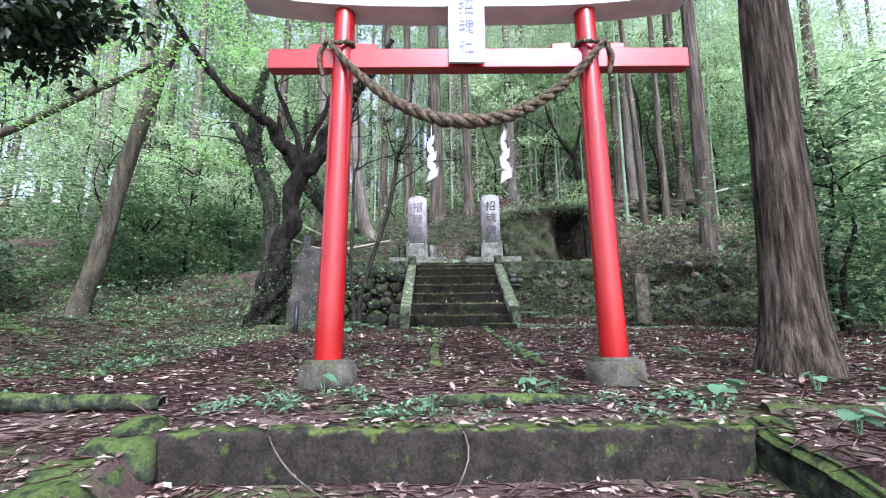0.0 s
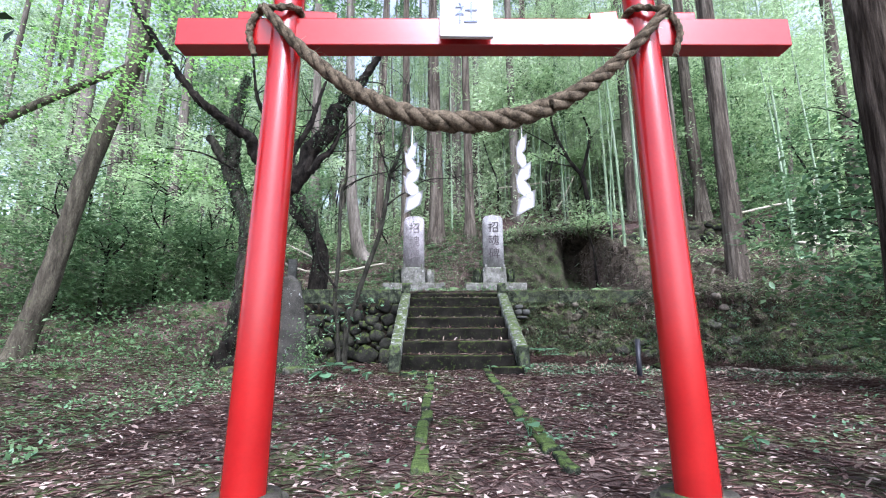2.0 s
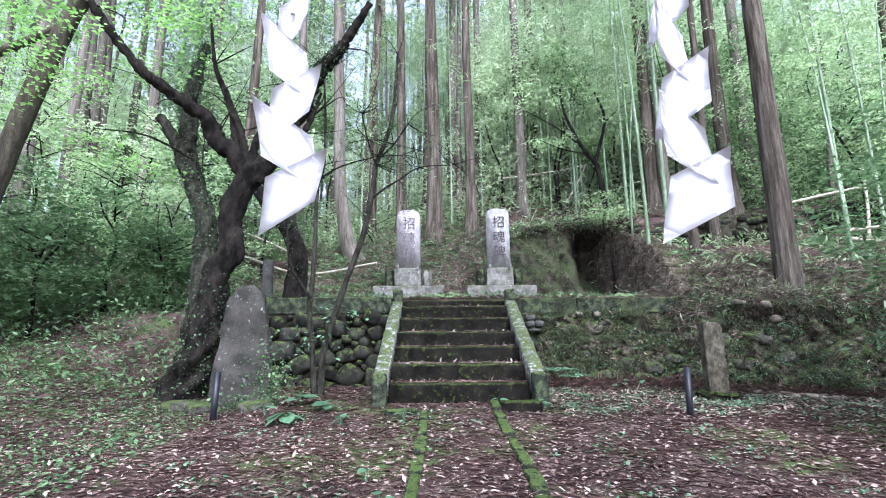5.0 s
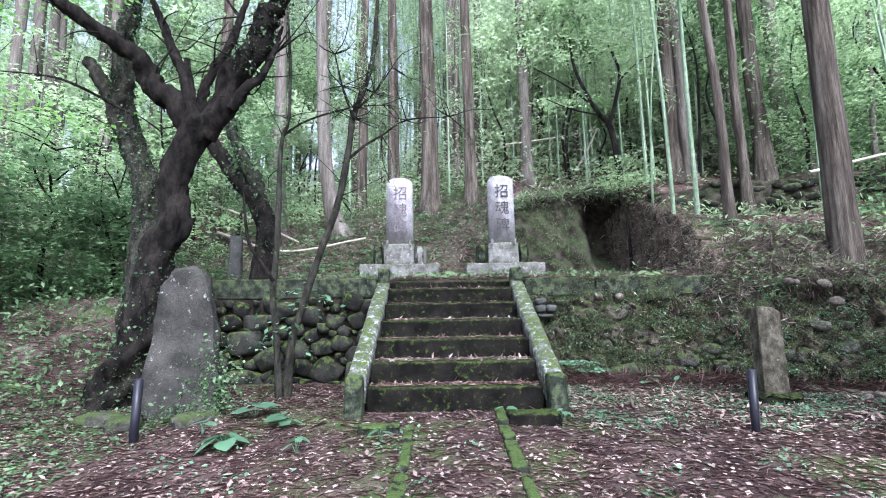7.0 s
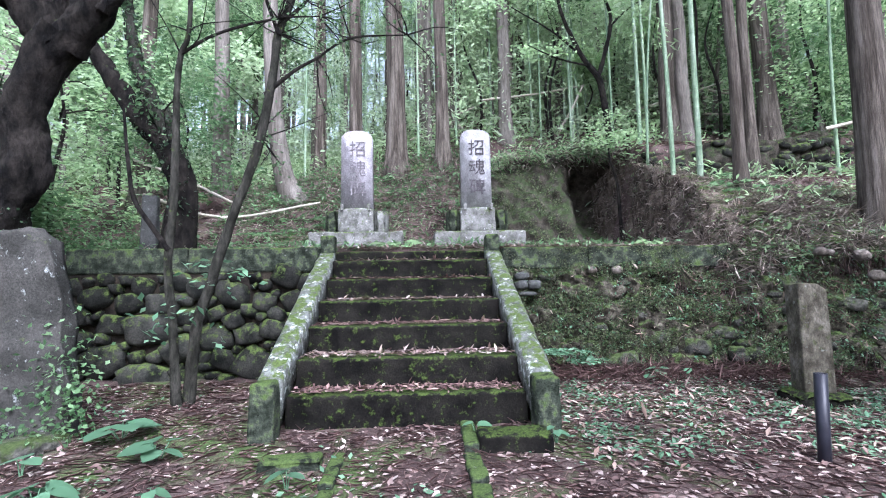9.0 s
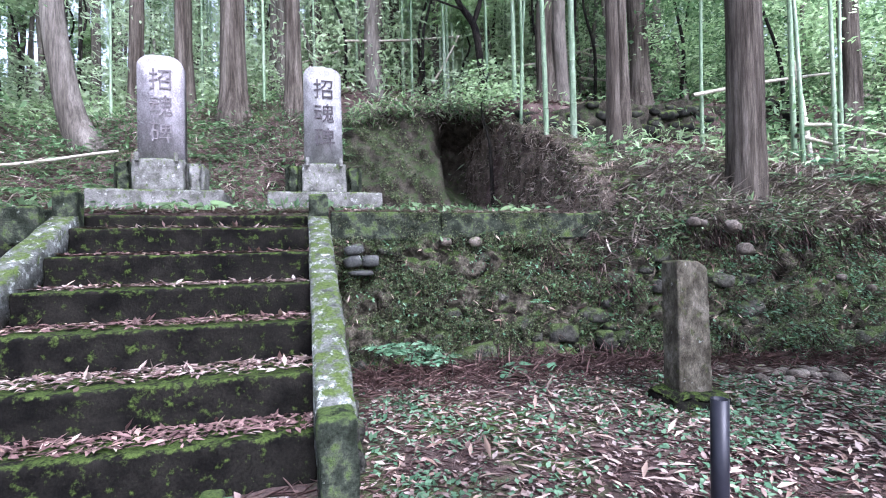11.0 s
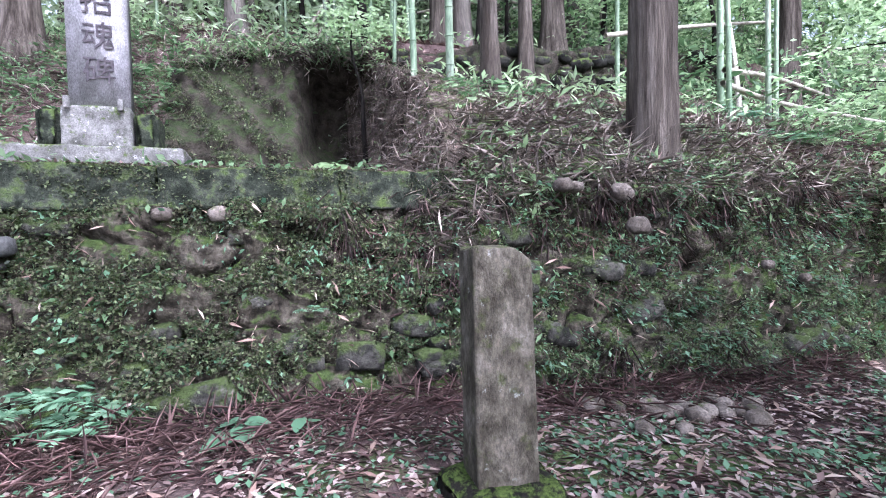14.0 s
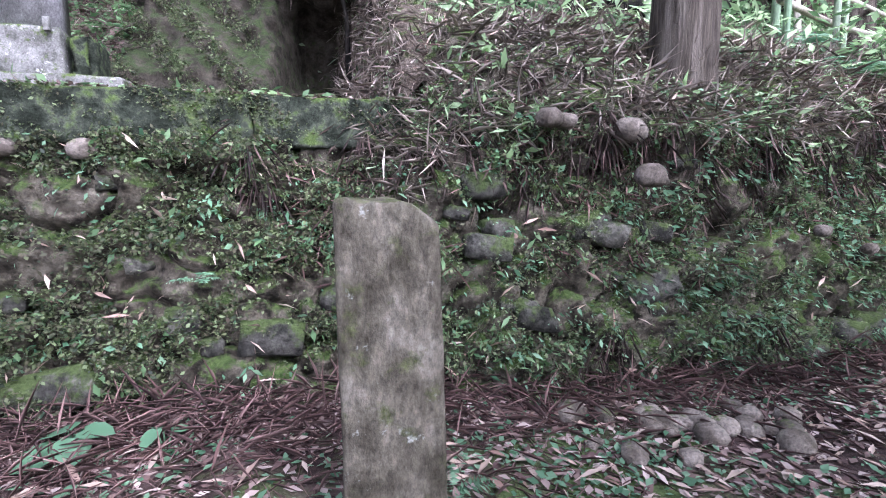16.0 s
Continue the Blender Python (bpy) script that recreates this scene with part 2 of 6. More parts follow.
def thing(name, at, label, category, group="", kind="", rz=0.0):
    ob = new(name)
    ob.empty_display_size = 0.1
    ob.matrix_basis = pose(*at, 0, 0, rz)
    return tagged(ob, label, category, group, kind)


def part(name, me, parent, label="", m=None):
    ob = new(name, me)
    ob.parent = parent
    if m is not None:
        ob.matrix_basis = m
    return tagged(ob, label)


def single(name, me, at, label, category, group="", kind="", rz=0.0):
    ob = new(name, me)
    ob.matrix_basis = pose(*at, 0, 0, rz)
    return tagged(ob, label, category, group, kind)


def roughen(bm, amount, scale, seed=0.0):
    for v in bm.verts:
        v.co += noise.noise_vector(v.co * scale + Vector((seed, seed * 1.7, -seed))) * amount


def slab(sx, sy, sz, bevel=0.02, cuts=4, rough=0.008, seed=0.0, taper=0.0):
    """A worn block, standing on z = 0 and centred in x and y."""
    bm = bmesh.new()
    bmesh.ops.create_cube(bm, size=1.0)
    for v in bm.verts:
        k = 1 - taper * (v.co.z + 0.5)
        v.co = Vector((v.co.x * sx * k, v.co.y * sy * k, (v.co.z + 0.5) * sz))
    if cuts:
        bmesh.ops.subdivide_edges(bm, edges=bm.edges[:], cuts=cuts, use_grid_fill=True)
        sharp = [e for e in bm.edges if len(e.link_faces) == 2 and e.calc_face_angle(0) > 1.0]
    else:
        sharp = bm.edges[:]
    bmesh.ops.bevel(bm, geom=sharp, offset=bevel, segments=2, profile=0.5, affect="EDGES")
    roughen(bm, rough, 5.0, seed)
    roughen(bm, rough * 0.5, 17.0, seed + 3)
    return bm


def rock(sx, sy, sz, seed, sub=2, rough=0.16, boxy=0.38):
    """A rounded boulder about its own middle."""
    bm = bmesh.new()
    bmesh.ops.create_icosphere(bm, subdivisions=sub, radius=0.5)
    o = Vector((seed * 3.1, seed * 1.3, seed * 2.7))
    for v in bm.verts:
        c = v.co.copy()
        c *= 1 + rough * noise.noise(c * 2.2 + o) * 2 + rough * 0.6 * noise.noise(c * 5 + o)
        c = Vector((max(-boxy, min(boxy, c.x)), max(-boxy - 0.02, min(boxy + 0.02, c.y)), max(-boxy + 0.02, min(boxy - 0.02, c.z))))
        v.co = Vector((c.x * sx, c.y * sy, c.z * sz)) * (0.49 / boxy)
    return bm


def spline(pts, step=0.12):
    """Points on a smooth line through pts; each row may hold more than the place (its radius)."""
    p = np.asarray(pts, float)
    p = np.vstack([2 * p[0] - p[1], p, 2 * p[-1] - p[-2]])
    out = []
    for a, b, c, d in zip(p[:-3], p[1:-2], p[2:-1], p[3:]):
        n = max(2, int(np.linalg.norm(c[:3] - b[:3]) / step))
        for u in np.arange(n) / n:
            out.append(0.5 * (2 * b + (c - a) * u + (2 * a - 5 * b + 4 * c - d) * u * u + (3 * b - a - 3 * c + d) * u ** 3))
    out.append(p[-2])
    return np.array(out)


def tube(pts, sides=10, step=0.15, knots=0.0, seed=0.0, flute=0.0, burls=0.0):
    """Corners and faces of a tapering round limb through rows (x, y, z, radius)."""
    s = spline(pts, step)
    n = len(s)
    tang = np.gradient(s[:, :3], axis=0)
    tang /= np.linalg.norm(tang, axis=1)[:, None] + 1e-9
    ref = np.array([1.0, 0, 0]) if abs(tang[0][0]) < 0.8 else np.array([0, 1.0, 0])
    u = np.cross(tang, ref)
    u /= np.linalg.norm(u, axis=1)[:, None]
    w = np.cross(tang, u)
    a = np.arange(sides) * 2 * np.pi / sides
    r = np.maximum(s[:, 3], 0.003)[:, None] * np.ones(sides)
    if knots:
        for i in range(n):
            for j in range(sides):
                q = Vector((*s[i, :3],)) * (1.2 / max(0.05, s[i, 3] * 6)) + Vector((math.cos(a[j]), math.sin(a[j]), seed))
                r[i, j] *= 1 + knots * noise.noise(q) + (burls * max(0.0, noise.noise(q * 2.3)) + 0.3 * burls * noise.noise(q * 6) if burls else 0.0)
    if flute:
        r *= 1 + flute * np.sin(a * 5 + seed)[None, :] * np.linspace(1, 0.2, n)[:, None]
    v = s[:, None, :3] + r[:, :, None] * (np.cos(a)[None, :, None] * u[:, None, :] + np.sin(a)[None, :, None] * w[:, None, :])
    v = v.reshape(-1, 3)
    i, j = np.meshgrid(np.arange(n - 1), np.arange(sides), indexing="ij")
    q = np.stack([i * sides + j, i * sides + (j + 1) % sides, (i + 1) * sides + (j + 1) % sides, (i + 1) * sides + j], -1).reshape(-1, 4)
    return v, q


def joined(pieces):
    vs, fs, k = [], [], 0
    for v, f in pieces:
        vs.append(v), fs.append(np.asarray(f) + k)
        k += len(v)
    return np.vstack(vs), np.vstack(fs)


def leaf_cloud(name, p, size, mat, aspect=0.45, flat=0.6, droop=0.25, jitter=0.35, seed=1, way=None):
    """One folded blade of two triangles at each place p."""
    r = np.random.default_rng(seed)
    p = np.asarray(p, float)
    n = len(p)
    d = r.normal(size=(n, 3)) if way is None else np.asarray(way) + r.normal(size=(n, 3)) * 0.35
    d[:, 2] = d[:, 2] * (1 - flat) - droop
    d /= np.linalg.norm(d, axis=1)[:, None] + 1e-9
    up = r.normal(size=(n, 3)) * (1 - flat)
    up[:, 2] += 1
    side = np.cross(d, up)
    side /= np.linalg.norm(side, axis=1)[:, None] + 1e-9
    nor = np.cross(side, d)
    s = (size * (1 + jitter * r.uniform(-1, 1, n)))[:, None]
    mid = p + d * s * 0.45
    v = np.stack([p, mid + side * s * aspect / 2 + nor * s * 0.06, p + d * s, mid - side * s * aspect / 2 + nor * s * 0.06], 1).reshape(-1, 3)
    k = np.arange(n)[:, None] * 4
    f = np.hstack([k, k + 1, k + 2, k, k + 2, k + 3]).reshape(-1, 3)
    return mesh_np(name, v, f, mat)


def clumps(n_clump, per, centre, spread, clump, seed, shell=0.0, layer=1.0):
    """Leaf places: bunches scattered in an ellipsoid (on its shell when shell is near 1)."""
    r = np.random.default_rng(seed)
    c = r.normal(size=(n_clump, 3))
    c /= np.linalg.norm(c, axis=1)[:, None]
    rad = r.uniform(0, 1, (n_clump, 1)) ** (1 / 3)
    rad = rad * (1 - shell) + shell * r.uniform(0.75, 1.05, (n_clump, 1))
    c = np.asarray(centre) + c * rad * np.asarray(spread)
    q = r.normal(size=(n_clump, per, 3)) * clump
    q[:, :, 2] *= layer
    return (c[:, None, :] + q).reshape(-1, 3)


def blend(a, b, v):
    t = np.clip((np.asarray(v, float) - a) / (b - a), 0, 1)
    return t * t * (3 - 2 * t)

# ---- terrain ----
def lump(x, y, s, seed=0.0):
    """Cheap smooth relief from a few waves."""
    return (np.sin(x * 1.7 * s + y * 0.9 * s + seed) + np.sin(x * -0.8 * s + y * 2.1 * s + 1.3 + seed) + np.sin(x * 2.9 * s - y * 2.3 * s + 2.1 * seed)) / 3


def height(x, y):
    x, y = np.asarray(x, float), np.asarray(y, float)
    low = np.interp(y, [-60, -5, 1.4, 3.7, 3.95], [-3.0, -2.0, -0.76, -0.24, -0.22])
    yard = np.interp(y, [3.9, 4.8, 6.5, 8, 10.6, 11.5, 13.2, 16], [0.0, 0.10, 0.22, 0.33, 0.52, 0.60, 0.68, 0.75])
    edge = np.where((x > -1.3) & (x < 1.75), blend(3.97, 4.03, y), np.where(x > 0, blend(1.6, 3.8, y), blend(2.4, 4.4, y)))
    g = low * (1 - edge) + np.maximum(yard, low) * edge
    g = g - 0.045 * np.clip(x - 3.6, 0, 8) * blend(9, 13, y) + 0.05 * np.clip(-x - 4, 0, 20) * blend(4, 8, y)
    g = g + 0.03 * lump(x, y, 1.0) * blend(1.0, 2.2, np.abs(x - 0.6))
    # terrace behind the retaining walls, then the hillside
    ter = np.interp(y, [13.9, 14.2, 17.2, 18.0], [2.33, 2.36, 2.66, 2.8])
    rise = 0.9 + 0.62 * np.clip((x + 3.5) / 6.5, 0, 1.0)
    hill = 2.8 + rise * np.interp(y, [18.0, 18.7, 20.4, 40, 70, 300], [0, 0.62, 1.85, 9.2, 17, 30])
    hollow = blend(2.3, 2.9, x) * (1 - blend(20.9, 21.2, y))
    up = np.where(y < 18.0, ter, hill * (1 - hollow) + 2.8 * hollow)
    # mound to the east of the terrace
    mound = np.interp(y, [13.3, 13.75, 14.1, 15.15, 16.3, 17.45, 17.8, 20.5], [1.2, 2.2, 2.75, 3.35, 3.85, 4.12, 4.95, 5.9])
    mound = np.where(y > 20.5, np.maximum(hill, 5.9), mound) + 0.1 * np.clip(x - 7.5, 0, 5) * blend(16, 18, y)
    e = blend(5.55, 5.95, x + 0.06 * lump(x, y, 2.2))
    up = up * (1 - e) + mound * e
    # hollow in the north-east corner of the terrace
    bank = blend(2.7, 3.4, x) * blend(20.9, 21.2, y) * (1 - blend(21.2, 23, y)) * (1 - e)
    up = up + bank * np.clip(5.35 - up, 0, 3)
    cut = np.where((x > -0.62) & (x < 1.8), blend(14.42, 14.52, y), blend(13.98, 14.16, y))
    u2 = g * (1 - cut) + up * cut
    # slope at the west end of the wall
    west = np.interp(y, [11.2, 12.4, 14.0, 18, 19], [0, 0.35, 1.35, 2.05, 2.6]) + 0.75
    west = np.where(y > 18.5, np.maximum(west, hill), west)
    west = np.maximum(g, west)
    wv = blend(-4.0, -5.2, x)
    u2 = u2 * (1 - wv) + west * wv
    far = blend(20, 60, np.abs(x))
    u2 = u2 + (0.06 * lump(x, y, 1.6, 2) + 0.10 * lump(x, y, 0.6, 4)) * blend(14.3, 19, y)
    return u2 + far * 2.0 * blend(0, 15, y)


def axis(lo, hi, step, far, grow=1.25):
    a = list(np.arange(lo, hi + 1e-6, step))
    s, v = step, hi
    while v < far:
        s *= grow
        v += s
        a.append(v)
    s, v = step, lo
    while v > -far:
        s *= grow
        v -= s
        a.insert(0, v)
    return np.array(a)


gx, gy = axis(-9, 11, 0.1, 300), axis(1, 22, 0.1, 300)
X, Y = np.meshgrid(gx, gy, indexing="ij")
Z = height(X, Y)
Z = Z + 0.012 * lump(X, Y, 6.0) + 0.008 * lump(X, Y, 15.0, 3)
i, j = np.meshgrid(np.arange(len(gx) - 1), np.arange(len(gy) - 1), indexing="ij")
w = len(gy)
F = np.stack([i * w + j, (i + 1) * w + j, (i + 1) * w + j + 1, i * w + j + 1], -1).reshape(-1, 4)
M_GROUND = solid("forest_floor", [(0.035, 0.023, 0.02), (0.075, 0.051, 0.045), (0.12, 0.088, 0.076)], 2.0, 45, bump=0.8, bump_dist=0.03, moss=0.2, moss_col=((0.04, 0.06, 0.02), (0.10, 0.14, 0.05)), moss_scale=1.1)
tagged(new("ground", mesh_np("ground", np.stack([X, Y, Z], -1).reshape(-1, 3), F, M_GROUND, True)), "sloping forest floor of dark soil under dead leaves", "ground", "", "structure")


def hz(x, y):
    return float(height(x, y))


# ---- stone stairs ----
NOSE = [(11.68, 0.885), (12.03, 1.15), (12.52, 1.415), (13.02, 1.675), (13.485, 1.94), (13.915, 2.2)]
XL, XR = -0.455, 1.635
stairs = thing("stone_stairs", (0, 0, 0), "worn stone stairs of six steps, mossy and strewn with dead leaves", "stairs", "", "structure")
for k, (y, z) in enumerate(NOSE):
    back = (NOSE[k + 1][0] + 0.12) if k < 5 else 14.42
    bottom = 0.45 if k == 0 else NOSE[k - 1][1] - 0.05
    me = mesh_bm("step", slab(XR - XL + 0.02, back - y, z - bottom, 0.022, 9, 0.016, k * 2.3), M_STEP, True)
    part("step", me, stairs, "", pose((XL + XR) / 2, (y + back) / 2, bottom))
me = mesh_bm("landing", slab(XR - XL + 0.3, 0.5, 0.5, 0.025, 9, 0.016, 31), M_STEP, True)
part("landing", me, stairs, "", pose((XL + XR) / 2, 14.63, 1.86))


def stringer(x, seed):
    """Sloping side stone."""
    bm = bmesh.new()
    y0, y1, z0, z1, wd, th = 11.55, 14.15, 1.04, 2.36, 0.22, 0.30
    n = 18
    rows = []
    for a in range(n + 1):
        u = a / n
        y, z = y0 + (y1 - y0) * u, z0 + (z1 - z0) * u
        rows.append([bm.verts.new((x + dx, y, z + dz)) for dx, dz in ((-wd / 2, -th), (-wd / 2, -0.025), (-wd / 2 + 0.025, 0), (wd / 2 - 0.025, 0), (wd / 2, -0.025), (wd / 2, -th))])
    for a, b in zip(rows[:-1], rows[1:]):
        for c in range(6):
            bm.faces.new((a[c], a[(c + 1) % 6], b[(c + 1) % 6], b[c]))
    bm.faces.new(rows[0]), bm.faces.new(rows[-1][::-1])
    bmesh.ops.recalc_face_normals(bm, faces=bm.faces[:])
    roughen(bm, 0.014, 4, seed), roughen(bm, 0.008, 14, seed)
    return mesh_bm("stringer", bm, M_STRING, True)


for x, s in ((XL - 0.11, 3.0), (XR + 0.11, 8.0)):
    part("stringer", stringer(x, s), stairs, "sloping mossy side stone with pale lichen")
    part("foot_post", mesh_bm("foot_post", slab(0.2, 0.24, 0.64, 0.03, 4, 0.014, s), M_CAP, True), stairs, "squat square stone post", pose(x, 11.47, 0.42, 0, 0, 3))
    part("head_post", mesh_bm("head_post", slab(0.2, 0.22, 0.75, 0.025, 4, 0.01, s + 4), M_CAP, True), stairs, "square mossy stone post", pose(x, 14.2, 1.82))
    sg = -1 if x < 0 else 1
    r = np.random.default_rng(int(s))
    for k in range(44):
        u = r.uniform(0.02, 0.95)
        y = 11.6 + u * 2.3
        z = 0.62 + r.uniform(0, 1) * max(0.1, (0.72 + 1.33 * u - 0.62))
        part("side_stone", mesh_bm("side_stone", rock(r.uniform(0.16, 0.26), r.uniform(0.16, 0.34), r.uniform(0.11, 0.22), k + s * 7, 2, 0.3, 0.4), M_BANKSTONE, True), stairs, "", pose(x + sg * 0.05, y, z, r.uniform(-20, 20), 0, r.uniform(-30, 30)))

# flat blocks at the foot of the stairs
single("stone_block", mesh_bm("stone_block", slab(0.56, 0.3, 0.16, 0.025, 4, 0.014, 5), M_STEP, True), (1.42, 11.2, hz(1.4, 11.2) - 0.04), "low mossy stone block on the ground by the stairs", "stone block", rz=-4)
single("stone_block", mesh_bm("stone_block", slab(0.44, 0.2, 0.13, 0.03, 4, 0.014, 6), M_CAP, True), (-0.22, 10.95, hz(-0.2, 10.95) - 0.05), "low lichened stone block beside the path", "stone block", rz=5)

# ---- retaining walls ----
wall_w = thing("wall_west", (0, 0, 0), "dry stone retaining wall of dark mossy boulders", "wall", "", "structure")
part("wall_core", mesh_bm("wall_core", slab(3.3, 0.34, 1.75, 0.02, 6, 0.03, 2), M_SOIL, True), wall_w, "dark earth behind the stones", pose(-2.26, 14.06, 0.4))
r = np.random.default_rng(11)
LAID = []
for d in [r.uniform(0.4, 0.52) for _ in range(40)] + [r.uniform(0.26, 0.4) for _ in range(420)] + [r.uniform(0.15, 0.26) for _ in range(1500)] + [r.uniform(0.09, 0.14) for _ in range(900)]:
    x, z, wide_ = r.uniform(-3.9, -0.68), r.uniform(0.6, 2.02), r.uniform(1.0, 1.45)
    if d > 0.4 and z > 1.5:
        continue
    if all(((x - a) / (0.5 * (d * wide_ + b * e_))) ** 2 + ((z - c) / (0.5 * (d + b))) ** 2 > 0.8 for a, c, b, e_ in LAID):
        LAID.append((x, z, d, wide_))
for k, (x, z, d, wide_) in enumerate(LAID):
    part("wall_stone", mesh_bm("wall_stone", rock(d * wide_ * 1.02, 0.3, d * 1.02, k * 1.7, 2, 0.3, 0.37), M_WALLSTONE, True), wall_w, "", pose(x, 13.93 - 0.05 * (2 - z) + r.uniform(-0.04, 0.04), z, r.uniform(-14, 14), r.uniform(-30, 30), r.uniform(-16, 16)))
for k, (x0, x1) in enumerate(((-3.9, -2.35), (-2.34, -0.66))):
    part("coping", mesh_bm("coping", slab(x1 - x0, 0.34, 0.33, 0.025, 9, 0.016, k + 20), M_CAP, True), wall_w, "long mossy coping stone", pose((x0 + x1) / 2, 14.03, 2.06))
M_CAP_ROWS = ((1.86, 3.05), (3.06, 4.28), (4.29, 5.3))

wall_e = thing("wall_east", (0, 0, 0), "overgrown mossy retaining wall of small stones and earth", "wall", "", "structure")
for k, (x0, x1) in enumerate(M_CAP_ROWS):
    part("coping", mesh_bm("coping", slab(x1 - x0, 0.3, 0.3, 0.02, 9, 0.014, k + 40), M_CAP, True), wall_e, "long mossy coping stone", pose((x0 + x1) / 2, 14.08, 2.06))


def bank_surface(n, x0, x1, s0, s1, seed, out=0.02):
    """Places on the uneven face of the east wall and bank."""
    q = np.random.default_rng(seed)
    i = np.searchsorted(bx, q.uniform(x0, x1, n)).clip(0, nx - 2)
    j = (q.uniform(s0, s1, n) * (ns - 1)).astype(int).clip(0, ns - 2)
    u, w_ = q.uniform(0, 1, (n, 1)), q.uniform(0, 1, (n, 1))
    p = BANKV[i, j] * (1 - u) * (1 - w_) + BANKV[i + 1, j] * u * (1 - w_) + BANKV[i, j + 1] * (1 - u) * w_ + BANKV[i + 1, j + 1] * u * w_
    return p + np.array((0, -1.0, 0.35)) * q.uniform(0, out, (n, 1))


def bank_point(x, s):
    """The face of the east wall and bank: s runs from its foot to its top."""
    x, s = np.asarray(x, float), np.asarray(s, float)
    e = blend(4.7, 5.7, x)
    ya = np.interp(s, [0, 0.08, 0.9, 1.0], [13.5, 13.56, 13.93, 14.3])
    za = np.interp(s, [0, 0.08, 0.9, 1.0], [0.35, 0.75, 2.08, 2.1])
    yb = np.interp(s, [0, 0.07, 0.4, 0.5, 0.58, 0.68, 0.85, 1.0], [13.05, 13.2, 13.46, 13.53, 13.46, 13.62, 14.25, 15.2])
    zb = np.interp(s, [0, 0.07, 0.4, 0.5, 0.58, 0.68, 0.85, 1.0], [0.15, 0.5, 1.58, 1.9, 2.15, 2.4, 2.88, 3.38])
    out = 0.12 * blend(8, 11, x)
    return ya * (1 - e) + (yb + out) * e, za * (1 - e) + zb * e


nx, ns = 470, 110
bx = np.concatenate([np.linspace(1.75, 10.0, 400), np.linspace(10.1, 18.0, 70)])
bs = np.linspace(0, 1, ns)
BX, BS = np.meshgrid(bx, bs, indexing="ij")
BY, BZ = bank_point(BX, BS)
V = np.stack([BX, BY, BZ], -1).reshape(-1, 3)
for q in V:
    p = Vector(q)
    a = noise.noise(p * 1.6) * 0.09 + noise.noise(p * 4.5) * 0.1 + noise.noise(p * 11) * 0.07 + noise.noise(p * 26) * 0.03 - 0.1 * math.exp(-(noise.noise(Vector((q[0] * 2.6, 0.0, q[2] * 4.2))) / 0.07) ** 2)
    q[1] -= a
    q[2] += a * 0.4 + noise.noise(p * 3 + Vector((9, 0, 0))) * 0.03
i, j = np.meshgrid(np.arange(nx - 1), np.arange(ns - 1), indexing="ij")
F = np.stack([i * ns + j, (i + 1) * ns + j, (i + 1) * ns + j + 1, i * ns + j + 1], -1).reshape(-1, 4)
BANKV = V.reshape(nx, ns, 3).copy()
part("earth_face", mesh_np("earth_face", V, F, M_BANK, True), wall_e, "earth and moss between the stones")
r = np.random.default_rng(5)
rocks = [mesh_bm("wall_stone", rock(1, 1, 1, 60 + k, 2, 0.3, 0.33), M_BANKSTONE, True) for k in range(8)]
for k in range(60):
    x, s = r.uniform(1.95, 9.5), r.uniform(0.05, 0.86) if r.uniform() < 0.75 else r.uniform(0.05, 0.4)
    if x > 5.4:
        s *= 0.62
    y, z = bank_point(x, s)
    d = r.uniform(0.08, 0.2) * (1.2 if z < 1.2 else 1)
    part("wall_stone", rocks[k % 8], wall_e, "", Matrix.LocRotScale((x, float(y) + 0.05, float(z)), Euler((r.uniform(-0.2, 0.2), r.uniform(-0.25, 0.25), r.uniform(-0.3, 0.3))), (d * r.uniform(1.1, 1.9), d, d * r.uniform(0.7, 1.0))))
# pale cobbles caught in the wall
for x, y, z, d in ((3.09, 13.9, 2.03, 0.11), (3.44, 13.91, 2.03, 0.13), (5.87, 13.3, 2.2, 0.13), (5.99, 13.32, 2.19, 0.11), (6.44, 13.32, 2.15, 0.17), (6.55, 13.26, 1.88, 0.17), (8.0, 13.2, 1.5, 0.1), (8.5, 13.2, 1.35, 0.1)):
    part("wall_stone", mesh_bm("wall_stone", rock(d * 1.2, d, d * 0.9, x * 9, 2, 0.16, 0.46), M_PALE, True), wall_e, "pale rounded cobble", pose(x, y, z))
for x, z, sx, sz in ((2.08, 1.96, 0.2, 0.11), (2.06, 1.84, 0.18, 0.13), (2.24, 1.84, 0.17, 0.13), (2.14, 1.72, 0.26, 0.06)):
    part("wall_stone", mesh_bm("wall_stone", rock(sx, 0.2, sz, x * 31 + z, 2, 0.12), M_SLAB, True), wall_e, "grey squared stone", pose(x, 13.8, z, 0, r.uniform(-12, 12), 0))

# hollow in the bank behind the terrace
hx, bz = np.linspace(2.2, 5.95, 60), np.linspace(0, 1.3, 40)
BX, BS = np.meshgrid(hx, bz, indexing="ij")
pit = blend(4.3, 5.0, BX)
top = 4.5 + 0.8 * blend(1.6, 3.4, BX) + 0.1 * np.sin(BX * 3) + 0.06 * np.sin(BX * 8)
rise = np.minimum(BS, 1)
BZ = 2.6 + (top - 2.6) * (rise * (1 - pit) + pit * rise ** 0.8) + 1.2 * np.maximum(BS - 1, 0)
slope = 17.75 + 2.25 * rise ** 1.15 - 0.4 * blend(0.72, 0.96, rise) * blend(3.2, 4.2, BX)
recess = 19.2 + 1.15 * blend(0.0, 0.3, rise) - 0.95 * blend(0.6, 0.92, rise)
